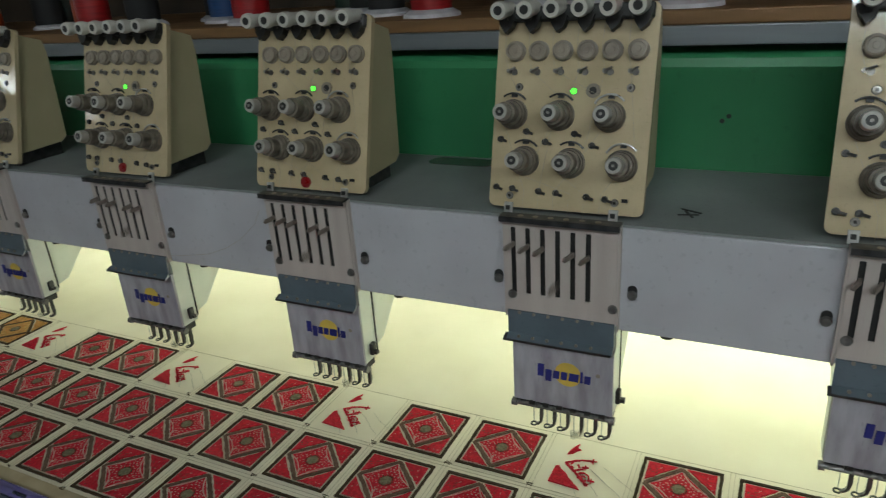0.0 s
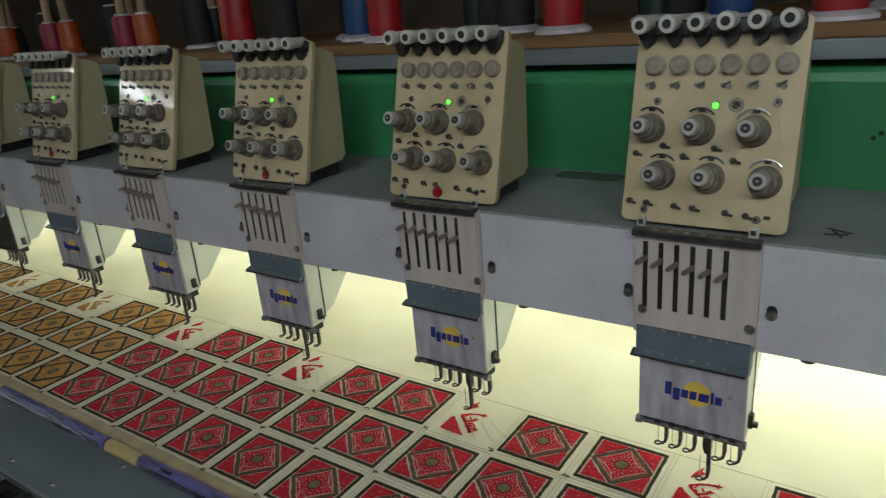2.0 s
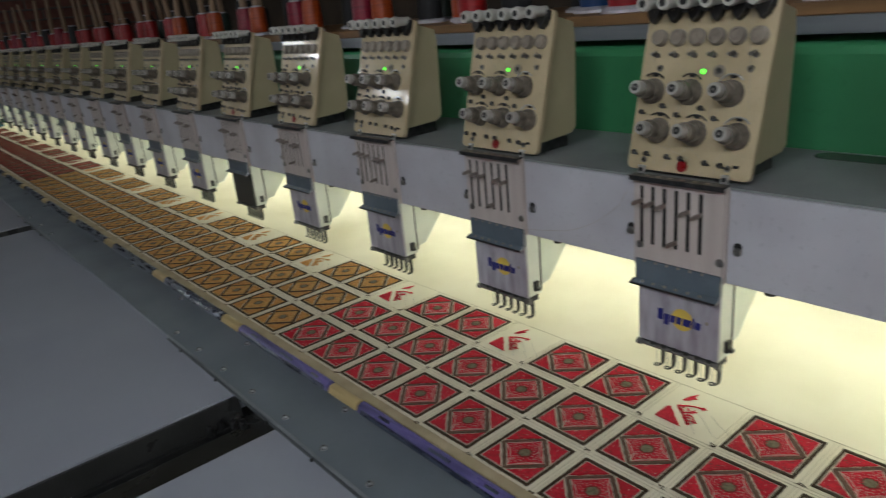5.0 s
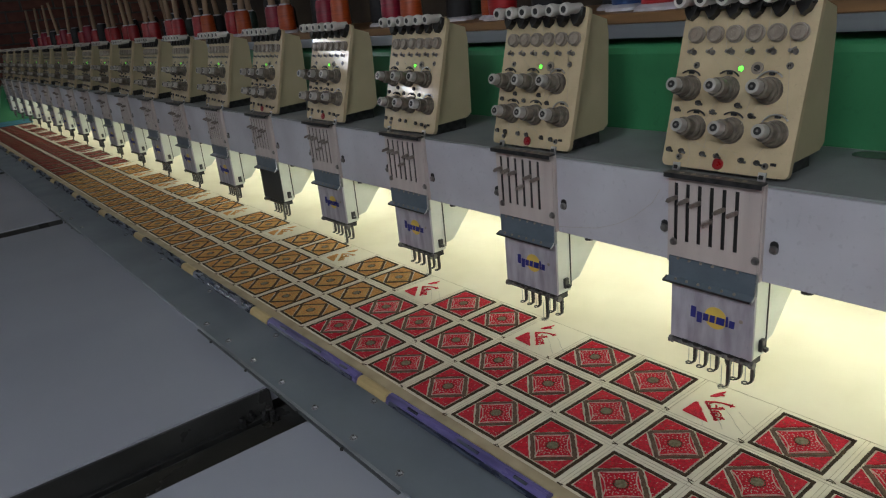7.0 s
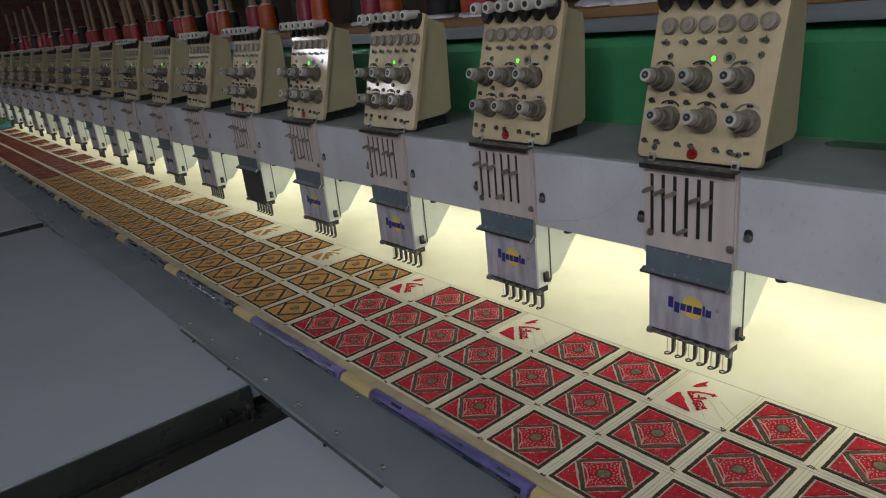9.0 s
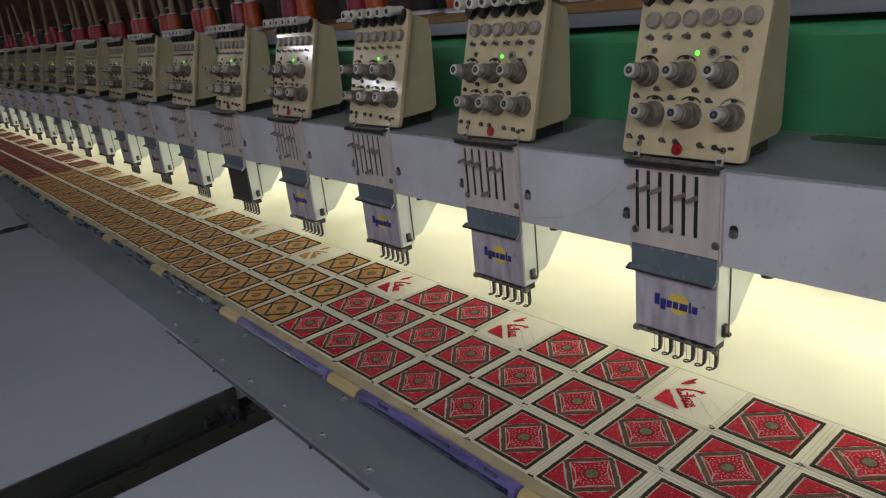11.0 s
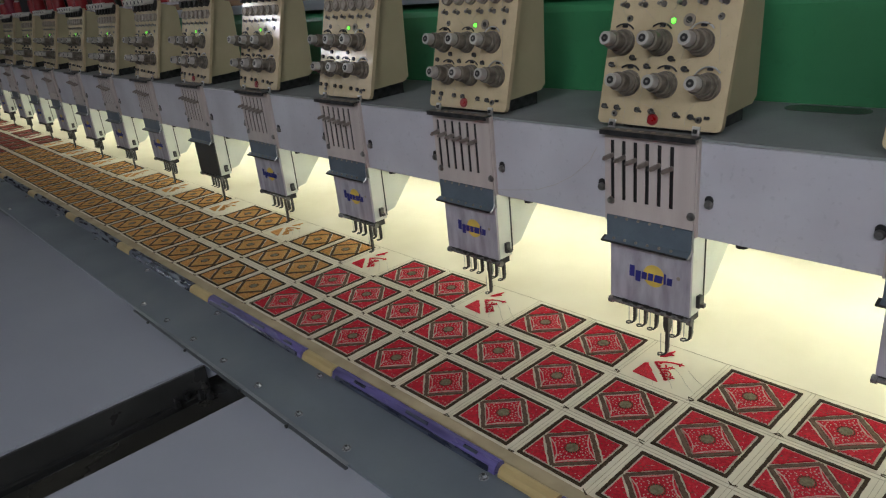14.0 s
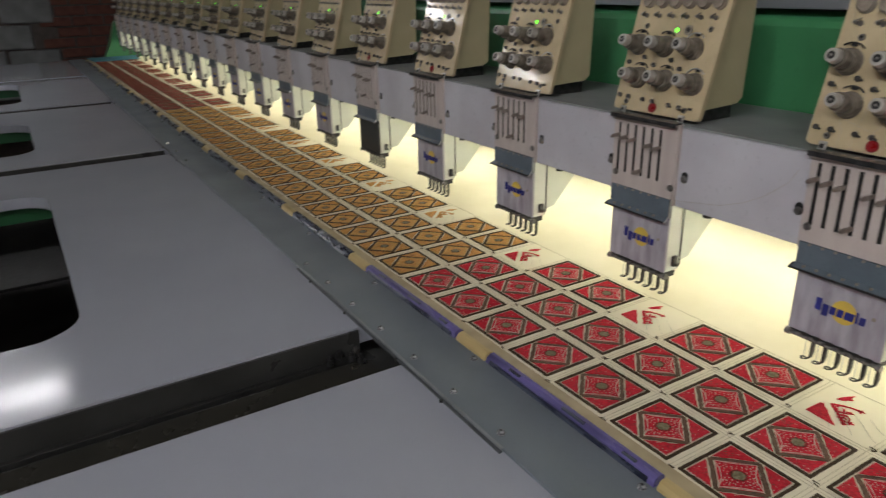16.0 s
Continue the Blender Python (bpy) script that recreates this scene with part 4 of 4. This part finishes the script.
    bm = bmesh.new()
    cyl(bm, T(0.006, yf + 0.0015, 0.1175) @ pose(0, 0, 0, 90), 0.0130, 0.0003, seg=28)
    part("sign_disc", bm, M_YELLOW, plate, "round yellow printed disc")
    xw = -0.0240
    for w, lo, hi in ((0.0066, 0.1115, 0.1250), (0.0066, 0.1072, 0.1200), (0.0066, 0.1115, 0.1200), (0.0066, 0.1115, 0.1200), (0.0102, 0.1115, 0.1200), (0.0028, 0.1115, 0.1235), (0.0064, 0.1115, 0.1200)):
        bm = bmesh.new()
        prism(bm, [(xw, lo), (xw + w * 0.92, lo), (xw + w * 1.04, hi), (xw + w * 0.10, hi)], yf + 0.0004, yf + 0.0010, "y")
        part("sign_bar", bm, M_BLUE, plate, "dark blue printed bar")
        xw += w + 0.0011
    bm = bmesh.new()
    cyl(bm, T(0.0350, yf + 0.0015, 0.1220) @ pose(0, 0, 0, 90), 0.0022, 0.0003, seg=12)
    part("sign_dot", bm, M_ROLLER, plate)
    # lower bar and arm
    bm = bmesh.new()
    cyl(bm, T(cx0 + 0.003, yf + 0.004, 0.0735) @ pose(0, 0, 0, 0, 90, 0), 0.0026, 0.100, seg=12)
    for a in (cx0 + 0.001, cx1 - 0.004):
        cyl(bm, T(a, yf + 0.004, 0.0735) @ pose(0, 0, 0, 0, 90, 0), 0.0042, 0.005, seg=14)
    part("foot_rail", bm, M_RAIL, h, "dull steel presser foot rail", True)
    bm = bmesh.new()
    box(bm, cx0 + 0.006, cx1 - 0.003, yf + 0.006, -0.030, 0.0705, 0.0795)
    for k in range(6):
        box(bm, -0.033 + 0.0139 * k, -0.027 + 0.0139 * k, yf - 0.0005, yf + 0.006, 0.0765, 0.0800)
    part("foot_guide", bm, M_BLACK, h)
    bm = bmesh.new()
    prism(bm, [(yf + 0.005, 0.1755), (yf + 0.005, 0.080), (-0.026, 0.080), (-0.026, 0.1755)], cx0 + 0.003, cx1 - 0.001, "x")
    part("arm_cover", bm, M_ARM, h, "white painted arm cover")
    bm = bmesh.new()
    prism(bm, [(-0.0245, 0.2), (-0.0245, 0.088), (-0.004, 0.092), (0.062, 0.165), (0.075, 0.2)], cx0 + 0.007, cx1 - 0.004, "x")
    part("arm", bm, M_ARM, h, "white painted tapering arm")
    bm = bmesh.new()
    box(bm, cx1 - 0.001, cx1 + 0.0035, -0.041, -0.033, 0.0865, 0.101, bevel=0.001)
    box(bm, cx1 + 0.0035, cx1 + 0.0075, -0.0395, -0.0345, 0.088, 0.092)
    part("latch", bm, M_DARKSTEEL, h, "small dark latch")
    bm = bmesh.new()
    box(bm, cx1 - 0.0008, cx1 + 0.0001, -0.0263, -0.0247, 0.085, 0.171)
    part("cover_seam", bm, M_BLACK, h)
    # presser feet with needles
    feet = []
    bm = bmesh.new()
    z = 0.0
    prism(bm, [(0.004, 0.045), (0.0045, -0.016), (0.003, -0.0235), (-0.0005, -0.0270), (-0.0030, -0.0278), (-0.0030, -0.0262), (-0.0005, -0.0245), (0.0008, -0.0215), (0.0008, 0.045)], -0.0018, 0.0018, "y")
    for k in range(14):
        a, b = 2 * math.pi * k / 14, 2 * math.pi * (k + 1) / 14
        prism(bm, [(-0.0058 + r * math.cos(t), r * math.sin(t)) for r, t in ((0.0036, a), (0.0036, b), (0.0022, b), (0.0022, a))], -0.0280, -0.0268, "z")
    prism(bm, [(-0.0044, 0.046), (-0.0044, 0.008), (-0.0022, 0.0015), (0.0024, 0.0015), (0.0040, 0.008), (0.0040, 0.046)], 0.002, 0.0065, "y")
    foot_mesh = finish("presser_foot", bm, M_DARKSTEEL)
    bm = bmesh.new()
    cyl(bm, T(-0.0056, 0, -0.024), 0.00045, 0.024, seg=6)
    needle_mesh = finish("needle", bm, M_STEEL)
    for k in range(6):
        f = same("presser_foot", foot_mesh, h, T(-0.0275 + 0.0139 * k, -0.040, 0.0705))
        same("needle", needle_mesh, f, None, "thin steel needle")
        feet.append(f)
    # beam fixing screws beside the case
    for x, z in ((0.0625, 0.2085), (-0.0625, 0.2085)):
        bm = bmesh.new()
        prism(bm, [(p[0] + x, p[1] + z) for p in rounded(0.0085, 0.014, 0.0042, 4, 0, 0.002)], BY - 0.0012, BY - 0.0002, "y")
        wz = part("keyhole_plate", bm, M_BLACK, h)
        bm = bmesh.new()
        cyl(bm, T(x, BY - 0.0012, z) @ pose(0, 0, 0, 90), 0.0046, 0.003, 0.0036, seg=14)
        part("fixing_screw", bm, M_SCREW, wz, "", True)
    bm = bmesh.new()
    cyl(bm, T(0.092, -0.035, BZ0 - 0.006), 0.006, 0.04, seg=12)
    part("rubber_stop", bm, M_BLACK, h, "", True)
    return h


HX = 0.0185
first = build_head()
first.matrix_basis = T(HX, 0, 0)
ALL_HEADS = {0: first}
for k in HEADS:
    if k:
        ALL_HEADS[k] = copy_thing(first, T(HX + PITCH * k, 0, 0))


def piece(ob, name, n=0):
    """The n-th part of that name on a thing."""
    return [o for o in ob.children_recursive if o.name.split(".")[0] == name][n]


def drop(ob):
    for o in (*ob.children_recursive, ob):
        bpy.data.objects.remove(o)


for k in (1, 2, -2, *range(-18, -4)):
    drop(piece(ALL_HEADS[k], "red_button"))
dark = piece(ALL_HEADS[-4], "lower_plate")
dark.data = dark.data.copy()
dark.data.materials[0] = M_PLATE_DARK
dark["label"] = "black cover plate"
for nm in ["sign_disc", "sign_dot"] + ["sign_bar"] * 7:
    drop(piece(ALL_HEADS[-4], nm))

# ---- thread shelf ----
shelf = thing("thread_shelf", "brown wooden thread shelf above the green panel", "shelf")
slab("shelf_board", X0, X1, 0.1285, 0.62, 0.4188, 0.433, M_WOOD, shelf, bevel=0.002)
bm = bmesh.new()
for x in (X0 + 0.3, -3.4, -2.0, -0.8, 0.5):
    box(bm, x - 0.02, x + 0.02, 0.40, 0.44, BED, 0.4186)
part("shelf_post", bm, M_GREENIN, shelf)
SH = 0.433


def spool(colour, height, radius, flange, stick, lean=0.0):
    words = {"red": "bright red", "crimson": "crimson", "orange": "orange", "black": "black", "blue": "dark blue", "green": "dark green"}[colour]
    s = thing("thread_spool", f"{words} embroidery thread spool on the shelf", "thread spool", "spools on the shelf")
    bm = bmesh.new()
    lathe(bm, T(0, 0, 0.008), [(radius, 0), (radius * 1.03, height * 0.12), (radius * 0.96, height * 0.88), (radius * 0.8, height)], 24)
    part("thread", bm, SPOOLS[colour], s, "", True)
    bm = bmesh.new()
    lathe(bm, Matrix(), [(flange, 0), (flange * 0.98, 0.004), (flange * 0.9, 0.0055), (flange * 0.72, 0.009)], 28)
    part("flange", bm, M_FLANGE, s, "white plastic flange", True)
    bm = bmesh.new()
    cyl(bm, T(0, 0, 0.008 + height), radius * 0.62, 0.004, seg=20)
    part("cap", bm, M_FLANGE, s, "white plastic cap", True)
    if stick:
        bm = bmesh.new()
        m = T(0, 0, 0.012 + height) @ pose(0, 0, 0, lean, lean * 0.6, 0)
        cyl(bm, m, radius * 0.42, stick, radius * 0.30, seg=12)
        part("core_stick", bm, M_STICK, s, "brown tapered core stick", True)
    return s


TEMPL = {}


def put_spool(colour, kind, x, y, turn=0.0):
    height, radius, flange, stick, lean = {"tall": (0.16, 0.0245, 0.035, 0, 0), "short": (0.062, 0.022, 0.025, 0.17, 6), "mid": (0.085, 0.024, 0.030, 0, 0)}[kind]
    key = (colour, kind)
    m = T(x, y, SH) @ pose(0, 0, 0, 0, 0, turn)
    if key not in TEMPL:
        TEMPL[key] = spool(colour, height, radius, flange, stick, lean)
        TEMPL[key].matrix_basis = m
    else:
        copy_thing(TEMPL[key], m)


rnd = random.Random(5)
for k in HEADS:
    x = k * PITCH
    if k >= -1:
        put_spool("red", "tall", x + 0.065 if k < 1 else x + 0.085, 0.178, 40)
        put_spool("blue" if k != 0 else "black", "tall", x - 0.03, 0.235, 10)
        put_spool("black", "tall", x - 0.10, 0.30, 70)
        put_spool("green", "tall", x + 0.13, 0.33, 70)
    elif k == -2:
        put_spool("red", "tall", x + 0.02, 0.185, 0)
        put_spool("black", "tall", x + 0.10, 0.21, 0)
        put_spool("orange", "mid", x - 0.06, 0.24, 0)
    elif k > -12:
        put_spool("crimson" if k > -6 else "red", "short", x - 0.035, 0.182, rnd.uniform(0, 90))
        put_spool("orange" if k > -8 else "red", "short", x + 0.025, 0.188, rnd.uniform(0, 90))
        put_spool("black", "mid", x + 0.10, 0.25, rnd.uniform(0, 90))
        put_spool("green" if k % 2 else "black", "short", x + 0.06, 0.32, 0)
    else:
        put_spool("red", "short", x - 0.02, 0.185, rnd.uniform(0, 90))
        put_spool("crimson" if k % 2 else "black", "mid", x + 0.07, 0.195, rnd.uniform(0, 90))

# ---- far end ----
bm = bmesh.new()
prism(bm, [(X0 + 0.02, -0.27), (X0 + 0.34, -0.255), (X0 + 0.32, 0.02), (X0 + 0.03, 0.05)], 0.0004, 0.004)
tagged(part("blue_sheet", bm, M_TEAL), "teal blue cloth folded at the end of the bed", "cloth")
bm = bmesh.new()
box(bm, 0, 0.02, -0.105, 0.105, -0.032, 0.032, bevel=0.004)
brick_mesh = finish("brick", bm, M_BRICK)
bm = bmesh.new()
box(bm, 0, 0.035, -0.17, 0.17, -0.085, 0.085, bevel=0.012)
block_mesh = finish("block", bm, M_STONE)
rnd = random.Random(2)
for r in range(16):
    for c in range(12):
        same("brick", brick_mesh, wall_west, T(RX0 + rnd.uniform(-0.006, 0.002), -0.36 + c * 0.225 + (0.1125 if r % 2 else 0), -0.25 + r * 0.077) @ pose(0, 0, 0, rnd.uniform(-1, 1)))
for r in range(7):
    for c in range(4):
        same("block", block_mesh, wall_west, T(RX0 + rnd.uniform(-0.012, 0.004), -0.70 - c * 0.36 + (0.16 if r % 2 else 0), -0.25 + r * 0.182) @ pose(0, 0, 0, rnd.uniform(-2, 2)))


# ---- motion ----
def motions():
    """Needle four and its take-up lever run up and down; the border frame and cloth jog with each stitch."""
    strokes = "59919409399390582936996328999198289142499487897494095926917809529279087193997299175918709439178095292795159982439649519927829906136894954935949939058095799830000"
    depth = [max(0.0, (int(c) - 4.5) / 4.5) for c in strokes]       # how far needle four is down, every tenth of a second
    steps = [k / 10 for k in range(len(depth))]
    foot0 = (-0.0275 + 0.0139 * 3, -0.040, 0.0705)
    lever0 = (-0.0450 + 0.0139 * 3, YF - 0.0005, 0.2475 - 0.0036)
    rows_foot = [(t, T(foot0[0], foot0[1], foot0[2] - 0.0285 * d)) for t, d in zip(steps, depth)]
    rows_lever = [(t, T(lever0[0], lever0[1], lever0[2] - 0.038 * (1 - d))) for t, d in zip(steps, depth)]
    for k in HEADS:
        walk(piece(ALL_HEADS[k], "presser_foot", 3), rows_foot)
        walk(piece(ALL_HEADS[k], "take_up_lever", 3), rows_lever)
    r = random.Random(4)
    drift = [(0, 0.7, -0.8), (0.5, 1.3, 1.1), (1, -0.2, 0.8), (1.5, -0.2, -3.1), (2, -0.2, -0.8), (2.5, 1.7, 3.2), (3, 3.5, 5.2), (3.5, 10, 5.5), (4, 5.6, -0), (4.5, 5.4, -3.6), (5, -1.5, -6.2), (5.2, -4.3, -3.7), (7.3, -8.7, -4.1), (7.5, -7.1, -3.4), (8, -7.6, -5.8), (8.2, -6.2, -2.9), (10.5, -3, -1.3), (11, -2.8, -1.8), (11.5, -2.7, -3.4), (12, -1.3, -1.2), (12.5, -1.5, -3.2), (13, -0.3, -0.5), (13.5, 2, -1.9), (14, 2.5, -1.4), (14.5, 4.5, 1.2), (15, 2.2, 0.5), (15.5, 7.1, 3.9), (16, 4.9, 3.1)]      # seconds; millimetres along and across the bed

    def drift_at(t):
        for a, b in zip(drift, drift[1:]):
            if t <= b[0]:
                u = (t - a[0]) / (b[0] - a[0])
                return a[1] + (b[1] - a[1]) * u, a[2] + (b[2] - a[2]) * u
        return drift[-1][1:]

    rows, hold = [], (0, 0)
    for k, (t, d) in enumerate(zip(steps, depth)):
        x, y = drift_at(t)
        if d < 0.5 and t < 15.6:      # the frame jogs while the needle is up
            hold = (r.uniform(-0.7, 0.7), r.uniform(-0.7, 0.7))
        if any(abs(t - row[0]) < 0.01 for row in drift):
            hold = (0, 0)
        rows.append((t, T((x + hold[0]) / 1000, (y + hold[1]) / 1000, 0)))
    walk(cloth, rows)
    walk(border, rows)


motions()
